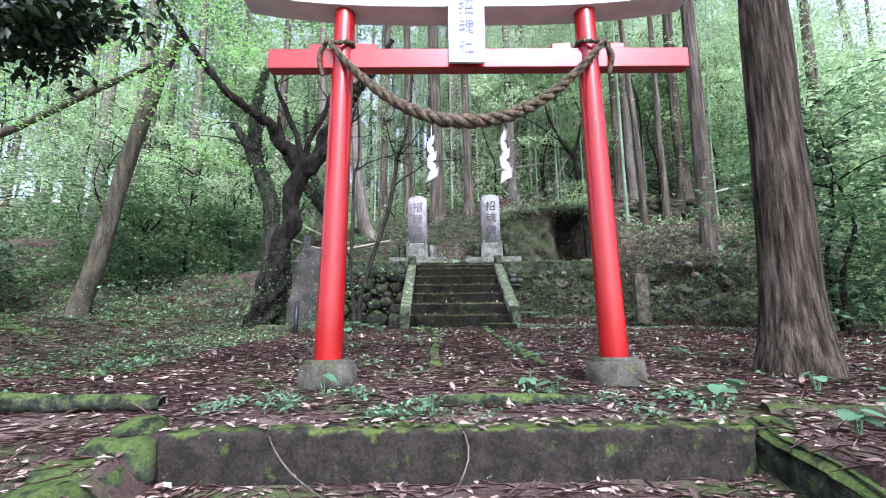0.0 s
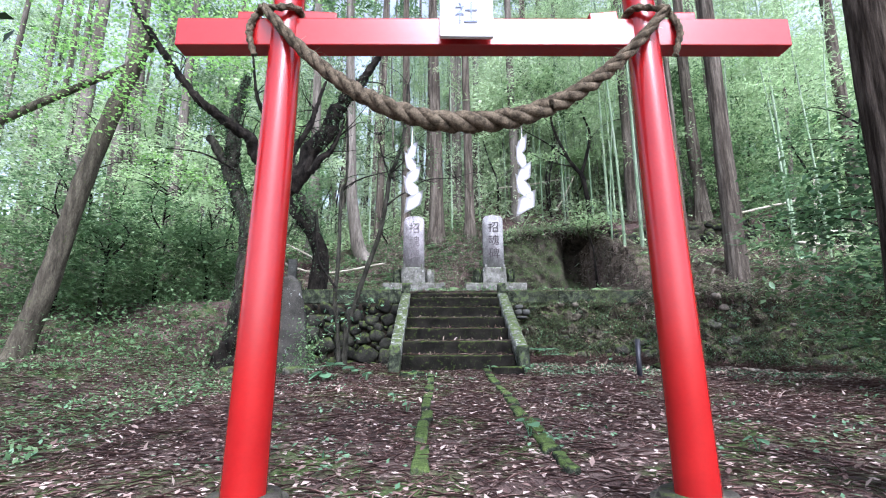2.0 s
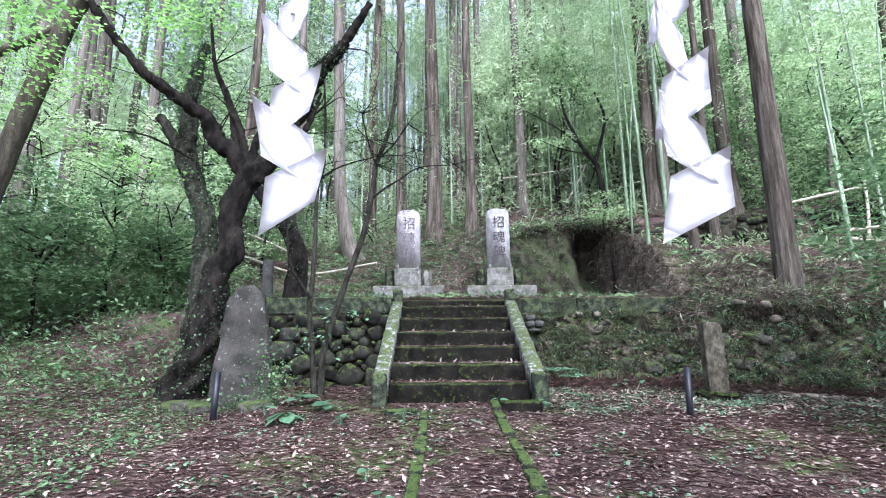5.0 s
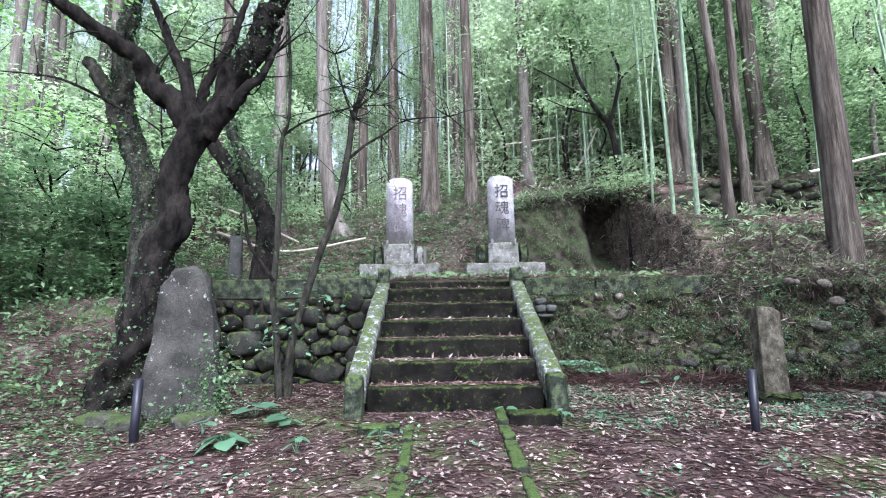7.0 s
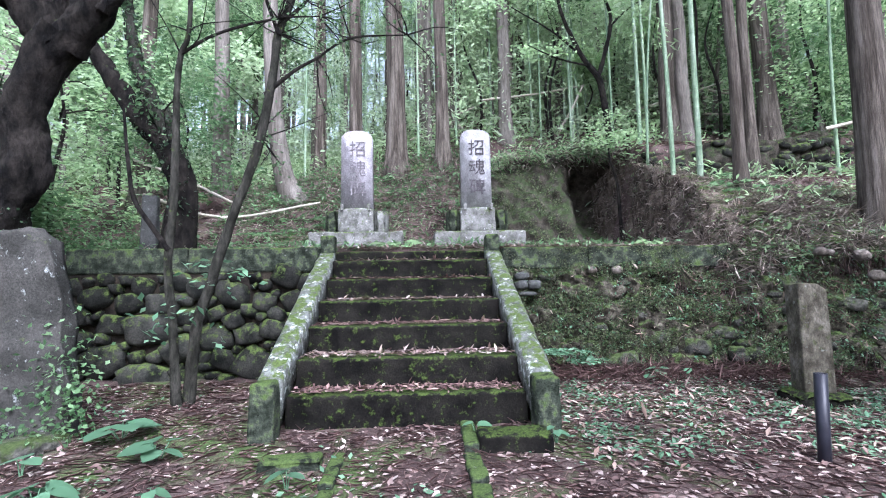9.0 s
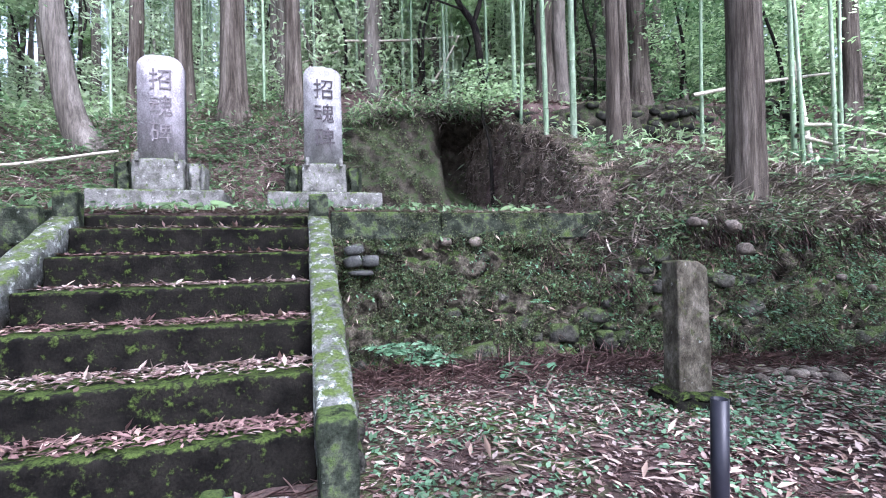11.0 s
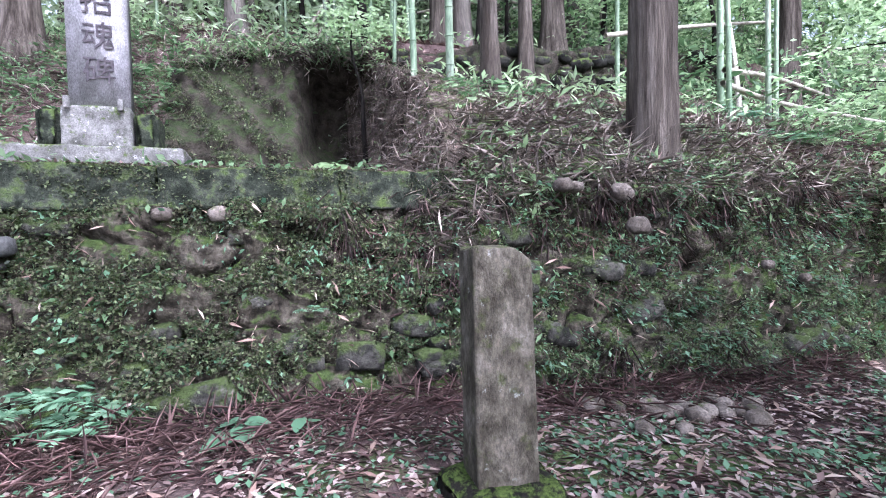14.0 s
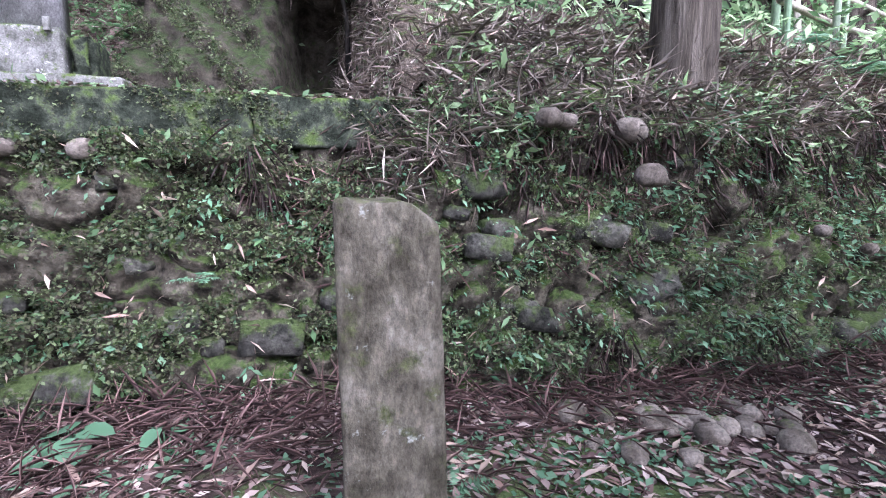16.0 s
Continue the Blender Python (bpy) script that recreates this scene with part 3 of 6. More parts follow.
BY = slope * (1 - pit) + recess * pit + 6.0 * np.maximum(BS - 1, 0)
V = np.stack([BX, BY, BZ], -1).reshape(-1, 3)
for q in V:
    p = Vector(q)
    q[1] -= noise.noise(p * 2) * 0.28 + noise.noise(p * 6) * 0.14 + noise.noise(p * 14) * 0.06
i, j = np.meshgrid(np.arange(59), np.arange(39), indexing="ij")
HOLV = V.copy()
F = np.stack([i * 40 + j, (i + 1) * 40 + j, (i + 1) * 40 + j + 1, i * 40 + j + 1], -1).reshape(-1, 4)
tagged(new("earth_bank", mesh_np("earth_bank", V, F, M_HOLLOW, True)), "dark hollowed earth bank with an overhanging mossy lip", "bank", "", "structure")
by, bz = np.linspace(13.95, 20.6, 80), np.linspace(0, 1.25, 24)
BY, BS = np.meshgrid(by, bz, indexing="ij")
topz = np.interp(BY, [13.9, 14.3, 15.2, 16.3, 17.8, 19, 20.5], [2.45, 2.85, 3.42, 3.95, 4.6, 5.0, 5.5])
BX = 5.2 + 0.3 * blend(14.5, 17, BY) + 0.2 * BS + 0.12 * np.sin(BY * 2.1) + 2.2 * np.maximum(BS - 1, 0)
BZ = 2.2 + (topz - 2.2) * np.minimum(BS, 1) - 0.1 * np.maximum(BS - 1, 0)
V = np.stack([BX, BY, BZ], -1).reshape(-1, 3)
for q in V:
    p = Vector(q)
    q[0] -= noise.noise(p * 2.5) * 0.16 + noise.noise(p * 7) * 0.08
SIDEV = V.copy()
i, j = np.meshgrid(np.arange(79), np.arange(23), indexing="ij")
F = np.stack([i * 24 + j, (i + 1) * 24 + j, (i + 1) * 24 + j + 1, i * 24 + j + 1], -1).reshape(-1, 4)
tagged(new("earth_bank", mesh_np("earth_bank", V, F, M_SIDE, True)), "steep brown earth side of the mound", "bank", "", "structure")

# dark stone ledge across the top of the mound
hx, bz = np.linspace(5.9, 13.0, 90), np.linspace(0, 1.3, 18)
BX, BS = np.meshgrid(hx, bz, indexing="ij")
BY = 17.45 + 0.15 * np.sin(BX * 1.3) + 0.12 * BS + 3.5 * np.maximum(BS - 1, 0)
BZ = 3.85 + 0.09 * (BX - 6) + (1.0 + 0.08 * np.sin(BX * 2.7)) * np.minimum(BS, 1)
V = np.stack([BX, BY, BZ], -1).reshape(-1, 3)
for q in V:
    p = Vector(q)
    q[1] -= noise.noise(p * 2) * 0.12 + noise.noise(p * 6) * 0.08
i, j = np.meshgrid(np.arange(89), np.arange(17), indexing="ij")
F = np.stack([i * 18 + j, (i + 1) * 18 + j, (i + 1) * 18 + j + 1, i * 18 + j + 1], -1).reshape(-1, 4)
tagged(new("earth_bank", mesh_np("earth_bank", V, F, M_HOLLOW, True)), "low dark earth and stone ledge on the mound", "bank", "", "structure")
LEDGEV = V.copy()
ledge = bpy.context.scene.objects["earth_bank.002"]
r = np.random.default_rng(9)
chunks = [mesh_bm("ledge_stone", rock(1, 1, 1, 160 + k, 2, 0.25, 0.36), M_WALLSTONE, True) for k in range(6)]
for k in range(70):
    p = LEDGEV[r.integers(0, 90) * 18 + r.integers(0, 13)]
    d = r.uniform(0.16, 0.34)
    part("ledge_stone", chunks[k % 6], ledge, "", Matrix.LocRotScale(Vector((p[0], p[1] + 0.02, p[2])), Euler((r.uniform(-0.3, 0.3), r.uniform(-0.3, 0.3), r.uniform(-0.4, 0.4))), (d * 1.4, d, d * 0.75)))

# ---- kerb below the gate ----
kerb = thing("stone_kerb", (0, 0, 0), "long dark stone kerb with a mossy top, top step of the approach", "kerb", "", "structure")
part("kerb_stone", mesh_bm("kerb_stone", slab(2.92, 0.34, 0.42, 0.02, 12, 0.012, 9), M_KERB, True), kerb, "", pose(0.24, 4.05, -0.4))
part("side_stone", mesh_bm("side_stone", slab(0.22, 1.9, 0.3, 0.05, 6, 0.03, 12), M_CAP, True), kerb, "sloping mossy side stone", pose(1.8, 3.15, -0.42, 10, 0, -2))
r = np.random.default_rng(3)
for k in range(9):
    part("side_stone", mesh_bm("side_stone", rock(r.uniform(0.3, 0.42), 0.36, r.uniform(0.24, 0.34), 90 + k, 2, 0.22, 0.42), M_CAP, True), kerb, "mossy rounded side stone", pose(-1.36 - r.uniform(0, 0.1), 4.1 - 0.21 * k, -0.06 - 0.055 * k, 0, 0, 25 * k))

# ---- path edging ----
edging = thing("path_edging", (0, 0, 0), "narrow path edged with two lines of sunken mossy stones", "path edging", "", "structure")
r = np.random.default_rng(21)
for x0 in (0.1, 1.08):
    y = 5.9
    while y < 11.1:
        ln = r.uniform(0.45, 0.8)
        part("edge_stone", mesh_bm("edge_stone", slab(r.uniform(0.09, 0.14), ln - 0.02, 0.14, 0.02, 3, 0.014, y), M_CAP, True), edging, "", pose(x0 + r.uniform(-0.015, 0.015), y + ln / 2, hz(x0, y + ln / 2) - 0.1 + r.uniform(-0.01, 0.012), 1.5, 0, r.uniform(-1.5, 1.5)))
        y += ln

# ---- torii gate ----
gate = thing("torii_gate", (0.39, 5.045, 0.1), "vermilion painted wooden torii gate with a white curved top beam", "torii gate")
inv = Matrix.Translation((-0.39, -5.045, -0.1))
for xb, xt in ((-0.668, -0.615), (1.442, 1.392)):
    v, f = tube([(xb, 5.045, 0.2, 0.103), (xb, 5.045, 0.31, 0.103), ((xb + xt) / 2, 5.045, 1.7, 0.094), (xt, 5.045, 3.14, 0.085)], 40, 0.3)
    part("post", mesh_np("post", v, f, M_RED, True), gate, "", inv)
    bm = bmesh.new()
    bmesh.ops.create_cone(bm, cap_ends=True, segments=36, radius1=0.225, radius2=0.205, depth=0.34)
    bmesh.ops.bevel(bm, geom=[e for e in bm.edges if e.calc_face_angle(0) > 0.8], offset=0.035, segments=3, affect="EDGES")
    for q in bm.verts:
        q.co.y *= 1.08
    roughen(bm, 0.012, 6, xb)
    part("footing", mesh_bm("footing", bm, M_FOOT, True), gate, "mossy round concrete footing", inv @ pose(xb, 5.045, 0.135))


def bar(sx, sy, sz, bevel=0.006):
    return slab(sx, sy, sz, bevel, 0, 0.0)


part("tie_beam", mesh_bm("tie_beam", bar(3.43, 0.11, 0.17), M_RED), gate, "", inv @ pose(0.495, 5.045, 2.61))
for x, w, tilt in ((-0.835, 0.12, 0), (-0.44, 0.2, 4), (1.18, 0.16, -5), (1.64, 0.12, 0)):
    part("wedge", mesh_bm("wedge", bar(w, 0.07, 0.06), M_RED), gate, "", inv @ pose(x, 5.045, 2.778, 0, tilt, 0))
bm = bmesh.new()
rows = []
for a in range(33):
    u = a / 16 - 1
    x, lift = 0.4 + 1.86 * u, 0.13 * abs(u) ** 3
    rows.append([bm.verts.new((x + du * (1 if u > 0 else -1 if u < 0 else 0) * (abs(u) > 0.99), yy, 3.115 + lift + zz)) for yy, zz, du in ((4.93, 0, 0), (4.86, 0.2, 0.06), (5.23, 0.2, 0.06), (5.18, 0, 0))])
for a, b in zip(rows[:-1], rows[1:]):
    for c in range(4):
        bm.faces.new((a[c], a[(c + 1) % 4], b[(c + 1) % 4], b[c]))
bm.faces.new(rows[0]), bm.faces.new(rows[-1][::-1])
bmesh.ops.recalc_face_normals(bm, faces=bm.faces[:])
part("top_beam", mesh_bm("top_beam", bm, M_WHITE), gate, "white curved top beam with upswept ends", inv)
bm = bmesh.new()
rows = []
for a in range(33):
    u = a / 16 - 1
    x, lift = 0.4 + 1.97 * u, 0.13 * abs(u) ** 3
    rows.append([bm.verts.new((x, yy, 3.32 + lift + zz)) for yy, zz in ((4.8, 0), (4.8, 0.06), (5.045, 0.13), (5.29, 0.06), (5.29, 0))])
for a, b in zip(rows[:-1], rows[1:]):
    for c in range(5):
        bm.faces.new((a[c], a[(c + 1) % 5], b[(c + 1) % 5], b[c]))
bm.faces.new(rows[0]), bm.faces.new(rows[-1][::-1])
bmesh.ops.recalc_face_normals(bm, faces=bm.faces[:])
part("roof_board", mesh_bm("roof_board", bm, M_WHITE), gate, "", inv)


def letters(text, size, mat, depth):
    """One sign of writing as a mesh, about its own middle, facing -y."""
    cu = bpy.data.curves.new("sign", "FONT")
    cu.body, cu.size, cu.extrude, cu.resolution_u = text, size, depth, 2
    cu.align_x, cu.align_y = "CENTER", "CENTER"
    ob = bpy.data.objects.new("sign", cu)
    scene.collection.objects.link(ob)
    bpy.context.view_layer.update()
    me = bpy.data.meshes.new_from_object(ob.evaluated_get(bpy.context.evaluated_depsgraph_get()))
    bpy.data.objects.remove(ob)
    me.materials.clear()
    me.materials.append(mat)
    return me


plaque = thing("name_plaque", (0.39, 4.93, 2.61), "whitewashed wooden name plaque on the gate with three dark characters", "plaque")
part("board", mesh_bm("board", slab(0.29, 0.03, 0.55, 0.006, 5, 0.002, 2), M_WHITE), plaque, "", pose(0, 0, 0, 4))
for k, ch in enumerate("\u62db\u9b42\u793e"):
    zc = 0.455 - 0.165 * k
    part("character", letters(ch, 0.135, M_BLUEINK, 0.002), plaque, "painted character " + ch, pose(0, -0.0205 - 0.07 * zc, zc, 94))

# ---- straw rope and paper streamers ----
def rope_z(u):
    return 2.1 + 0.69 * abs(u) ** 2.1


def twist(line, radius, strands=3, turns=9.0, sides=8):
    s = spline(line, 0.02)
    n = len(s)
    out = []
    t = np.linspace(0, 1, n)
    tang = np.gradient(s[:, :3], axis=0)
    tang /= np.linalg.norm(tang, axis=1)[:, None]
    u = np.cross(tang, [0, 1, 0])
    u /= np.linalg.norm(u, axis=1)[:, None]
    w = np.cross(tang, u)
    for k in range(strands):
        ph = 2 * np.pi * (k / strands + turns * t)
        c = s[:, :3] + (np.cos(ph)[:, None] * u + np.sin(ph)[:, None] * w) * (s[:, 3] * 0.52)[:, None]
        out.append(np.hstack([c, (s[:, 3] * 0.6)[:, None]]))
    return out


rope = thing("shimenawa_rope", (0.39, 4.93, 2.1), "thick twisted brown straw rope sagging between the gate posts", "rope")
rinv = Matrix.Translation((-0.39, -4.93, -2.1))
line = [(0.39 + 1.1 * u, 4.92 - 0.02 * (1 - abs(u)), rope_z(u), 0.024 + 0.028 * (1 - abs(u) ** 1.6)) for u in np.linspace(-1, 1, 15)]
for st in twist(line, 0.05, 3, 9.0):
    v, f = tube(st[::2], 9, 0.03, 0.25, 1.0)
    part("strand", mesh_np("strand", v, f, M_ROPE, True), rope, "", rinv)
for sx, xp in ((-1, -0.65), (1, 1.42)):
    loop = [(xp + 0.125 * math.cos(a) * sx, 5.045 - 0.135 * math.sin(a), 2.80 + 0.02 * math.sin(3 * a), 0.022) for a in np.linspace(0.3, 3.0, 8)]
    tail = [(xp + sx * 0.125, 5.0, 2.82, 0.022), (xp + sx * 0.15, 4.96, 2.7, 0.022), (xp + sx * 0.135, 4.96, 2.6, 0.02), (xp + sx * 0.115, 4.97, 2.53, 0.02)]
    for ln in (loop, tail):
        for st in twist(ln, 0.02, 3, 3.0):
            v, f = tube(st[::2], 7, 0.03)
            part("strand", mesh_np("strand", v, f, M_ROPE, True), rope, "", rinv)
r = np.random.default_rng(2)
P = []
for k in range(520):
    u = r.uniform(-0.98, 0.98)
    a = r.uniform(0, 6.28)
    rad = 0.024 + 0.028 * (1 - abs(u) ** 1.6)
    c = np.array([0.39 + 1.1 * u, 4.92 + rad * math.cos(a), rope_z(u) + rad * math.sin(a)])
    d = np.array([r.normal(), math.cos(a) * 0.5, math.sin(a) * 0.5 + 0.3 * r.normal()])
    P.append((c, c + d / np.linalg.norm(d) * r.uniform(0.02, 0.06)))
v = np.array([[a, b, b + (0, 0, 0.0016), a + (0, 0, 0.003)] for a, b in P]).reshape(-1, 3)
part("loose_straw", mesh_np("loose_straw", v, np.arange(len(v)).reshape(-1, 4), M_ROPE), rope, "frayed straw ends", rinv)["kind"] = "stuff"

for x, z1, z0, seed in ((0.1, 2.06, 1.66, 1), (0.665, 2.1, 1.65, 5)):
    st = thing("paper_streamer", (x, 4.93, z1), "white folded zigzag paper streamer hanging from the straw rope", "paper streamer", "streamers on the rope")
    r = np.random.default_rng(seed)
    hgt = (z1 - z0 - 0.07) / 5
    cx, yy = 0.0, 0.0
    for k in range(5):
        side = 1 if k % 2 else -1
        wdt, tw = 0.027 + 0.0045 * k, side * r.uniform(0.15, 0.5)
        bm = bmesh.new()
        grid = []
        for a in range(5):
            for c in range(5):
                u, w_ = a / 2 - 1, c / 4
                xx = u * wdt + side * 0.012 * (w_ - 0.5)
                grid.append(bm.verts.new((cx + xx * math.cos(tw), yy + xx * math.sin(tw) + 0.008 * math.sin(3 * w_ + u), -0.07 - hgt * (k + w_ * 1.22) - side * u * hgt * 0.3)))
        for a in range(4):
            for c in range(4):
                bm.faces.new([grid[a * 5 + c], grid[a * 5 + c + 1], grid[a * 5 + c + 6], grid[a * 5 + c + 5]])
        bmesh.ops.solidify(bm, geom=bm.faces[:], thickness=0.0012)
        part("paper_fold", mesh_bm("paper_fold", bm, M_PAPER, True), st)
        cx += side * 0.006 + 0.003
        yy += 0.004 * side
    v, f = tube([(0, 0, 0.03, 0.002), (0.003, 0, -0.03, 0.0025), (0, 0, -0.1, 0.004)], 6, 0.02)
    part("string", mesh_np("string", v, f, M_PAPER), st)

# ---- memorial stones on the terrace ----
def stele(wd, th, hgt, arch, seed):
    bm = bmesh.new()
    n = 14
    out = [(-wd / 2, 0), (wd / 2, 0)]
    for a in range(n + 1):
        t = math.pi * a / n
        out.append((wd / 2 * math.copysign(abs(math.cos(t)) ** 0.75, math.cos(t)) * 0.985, hgt - arch + arch * math.sin(t) ** 0.9))
    fr = [bm.verts.new((x, -th / 2, z)) for x, z in out]
    f = bm.faces.new(fr)
    ex = bmesh.ops.extrude_face_region(bm, geom=[f])
    for q in ex["geom"]:
        if isinstance(q, bmesh.types.BMVert):
            q.co.y += th
    bmesh.ops.recalc_face_normals(bm, faces=bm.faces[:])
    bmesh.ops.bevel(bm, geom=[e for e in bm.edges if e.calc_face_angle(0) > 0.9], offset=0.014, segments=2, affect="EDGES")
    roughen(bm, 0.008, 5, seed)
    return bm


for x, wd, hgt, mat, seed, label in ((-0.56, 0.66, 1.68, M_STELE, 3, "weathered purplish round-topped memorial stone with three worn characters"), (1.93, 0.64, 1.71, M_STELE2, 9, "grey round-topped memorial stone carved with three dark characters")):
    zb = 2.62
    base = thing("stone_plinth", (x, 17.4, zb), "stepped lichened stone plinth under a memorial stone", "plinth", "plinths")
    part("base_slab", mesh_bm("base_slab", slab(1.85, 1.1, 0.36, 0.03, 7, 0.016, seed), M_PLINTH, True), base, "broad low mossy base slab", pose(0.02, 0.05, 0))
    part("block", mesh_bm("block", slab(0.72, 0.62, 0.5, 0.03, 5, 0.014, seed + 1), M_PLINTH, True), base, "square pale block", pose(0, 0, 0.36))
    for sx in (-1, 1):
        part("side_block", mesh_bm("side_block", slab(0.27, 0.5, 0.46, 0.06, 4, 0.02, seed + sx), M_CAP if sx != 1 or x > 0 else M_PLINTH, True), base, "rounded mossy side block", pose(sx * 0.5, 0.02, 0.36))
    for sx in (-1, 1):
        part("flower_tube", mesh_bm("flower_tube", slab(0.06, 0.06, 0.14, 0.01, 1, 0.002), M_PLINTH), base, "", pose(sx * 0.27, -0.36, 0.8))
    sto = thing("memorial_stone", (x, 17.4, zb + 0.855), label, "memorial stone")
    part("slab", mesh_bm("slab", stele(wd, 0.26, hgt, 0.2, seed), mat, True), sto)
    for k, ch in enumerate("\u62db\u9b42\u7891"):
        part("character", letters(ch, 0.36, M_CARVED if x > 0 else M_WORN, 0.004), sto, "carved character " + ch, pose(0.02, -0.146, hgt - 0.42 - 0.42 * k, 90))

# grey slab standing before the west wall
def standing_slab():
    bm = bmesh.new()
    out = [(-0.43, -0.1), (0.44, -0.1), (0.445, 0.25), (0.41, 0.73), (0.36, 1.05), (0.3, 1.38), (0.25, 1.64), (0.07, 1.74), (-0.1, 1.71), (-0.2, 1.58), (-0.29, 1.28), (-0.35, 0.95), (-0.41, 0.4)]
    f = bm.faces.new([bm.verts.new((x, -0.13, z)) for x, z in out])
    ex = bmesh.ops.extrude_face_region(bm, geom=[f])
    for q in ex["geom"]:
        if isinstance(q, bmesh.types.BMVert):
            q.co.y += 0.26
            q.co.x *= 0.94
    bmesh.ops.recalc_face_normals(bm, faces=bm.faces[:])
    bmesh.ops.triangulate(bm, faces=bm.faces[:])
    bmesh.ops.subdivide_edges(bm, edges=bm.edges[:], cuts=3, use_grid_fill=True)
    bmesh.ops.bevel(bm, geom=[e for e in bm.edges if e.calc_face_angle(0) > 0.9], offset=0.02, segments=2, affect="EDGES")
    roughen(bm, 0.05, 2.5, 4)
    roughen(bm, 0.02, 6, 2)
    roughen(bm, 0.012, 9, 4)
    return mesh_bm("standing_stone", bm, M_STANDING, True)


single("standing_stone", standing_slab(), (-2.62, 11.62, hz(-2.62, 11.6)), "tall grey natural stone slab with lichen patches, ivy at its foot", "standing stone", rz=4)
for k, (x, y, sx) in enumerate(((-3.35, 11.35, 0.5), (-3.0, 11.2, 0.36), (-2.3, 11.35, 0.5))):
    single("boulder", mesh_bm("boulder", rock(sx, 0.3, 0.2, 200 + k, 2), M_BANKSTONE, True), (x, y, hz(x, y) + 0.03), "low mossy boulder at the foot of the slab", "boulder", "boulders", rz=30 * k)

# small inscribed pillar
def pillar():
    bm = slab(0.31, 0.22, 1.14, 0.014, 7, 0.006, 7)
    for v in bm.verts:
        t = v.co.z / 1.14
        v.co.x *= 1 - 0.1 * t
        if v.co.z > 0.95 and v.co.x > 0.03:
            v.co.z -= (v.co.x - 0.03) * 0.65 * blend(0.95, 1.1, v.co.z)
        if v.co.z > 1.05:
            v.co.z += noise.noise(v.co * 12) * 0.02
    return mesh_bm("shaft", bm, M_PILLAR, True)


pl = thing("stone_pillar", (4.73, 12.23, hz(4.73, 12.23) - 0.04), "short chipped stone marker pillar on a mossy footing before the wall", "stone pillar", rz=-6)
part("shaft", pillar(), pl, "", pose(0, 0, 0.12, 1.0, -1.0, 0))
part("footing", mesh_bm("footing", slab(0.56, 0.46, 0.2, 0.05, 6, 0.03, 8, 0.12), M_STEP, True), pl, "mossy broken footing stone", pose(0, 0, -0.04))
for k in range(5):
    part("worn_character", mesh_bm("worn_character", slab(0.05, 0.006, 0.085, 0.002, 2, 0.002, k), M_PILLAR), pl, "illegible worn carving", pose(0.01, -0.108, 1.05 - 0.14 * k))

# black metal posts
for x, y in ((-2.6, 10.75), (3.53, 10.74)):
    bm = bmesh.new()
    bmesh.ops.create_cone(bm, cap_ends=False, segments=24, radius1=0.042, radius2=0.042, depth=0.85)
    bmesh.ops.solidify(bm, geom=bm.faces[:], thickness=0.006)
    po = single("metal_post", mesh_bm("metal_post", bm, M_POST, True), (x, y, hz(x, y) + 0.15), "short hollow black metal post standing in the ground", "metal post", "metal posts", rz=0)
    po.matrix_basis = pose(x, y, hz(x, y) + 0.19, 1.5, 2.0 if x < 0 else 0.5, 0)

# stone marker and small shrine stones behind the west wall
single("stone_marker", mesh_bm("stone_marker", slab(0.26, 0.2, 1.05, 0.03, 5, 0.014, 3, 0.1), M_SLAB, True), (-3.78, 15.6, hz(-3.78, 15.6) - 0.1), "plain grey stone marker standing on the terrace", "stone marker", rz=10)

# heap of cobbles at the foot of the east bank
r = np.random.default_rng(17)
for k in range(26):
    x, y = 6.55 + r.normal() * 0.3, 12.72 + r.normal() * 0.13
    d = r.uniform(0.07, 0.16)
    single("cobble", mesh_bm("cobble", rock(d * 1.2, d, d * 0.8, 300 + k, 2, 0.2, 0.45), M_PALE, True), (x, y, hz(x, y) + d * 0.3), "rounded pale brown cobble in a small heap", "stone", "cobble heap", rz=k * 40)

# ---- trees ----
def cedar_trunk(h, r0, seed, flare=0.5, lean=(0, 0), sides=14, bend=0.0):
    q = np.random.default_rng(seed)
    pts = []
    for z in (-0.3, 0.0, 0.25, 0.7, 1.5, 3, 6, 10, h):
        fl = 1 + flare * math.exp(-max(z, 0) / 0.45)
        pts.append((bend * math.exp(-max(z, 0) / 0.9) + lean[0] * z + q.normal() * 0.02 * (z > 1), lean[1] * z + q.normal() * 0.02 * (z > 1), z, r0 * fl * (1 - 0.6 * max(z, 0) / h)))
    return tube(pts, sides, 0.35, 0.10, seed, 0.06)


def cedar_crown(h, seed, mat, n=60, low=0.66, wide=2.2):
    q = np.random.default_rng(seed)
    P = []
    for k in range(n):
        t = q.uniform(low, 1)
        a = q.uniform(0, 6.28)
        L = wide * (1.05 - t) / (1.05 - low) * q.uniform(0.5, 1.1) + 0.3
        for s in np.linspace(0.25, 1, 6):
            c = np.array([math.cos(a) * L * s, math.sin(a) * L * s, h * t - 0.5 * s * s * L * 0.6])
            P.append(c + q.normal(size=(9, 3)) * (0.16, 0.16, 0.12))
    return leaf_cloud("crown", np.vstack(P), 0.34, mat, 0.3, 0.3, 0.5, 0.4, seed)


CROWNS = [cedar_crown(h, 40 + k, M_MID, 8) for k, h in enumerate((17, 19, 21))]


# Oversized crown, out of view, added to shade the yard and steps.
SHADE_CROWN = cedar_crown(20, 44, M_MID, 80, 0.46, 5.2)


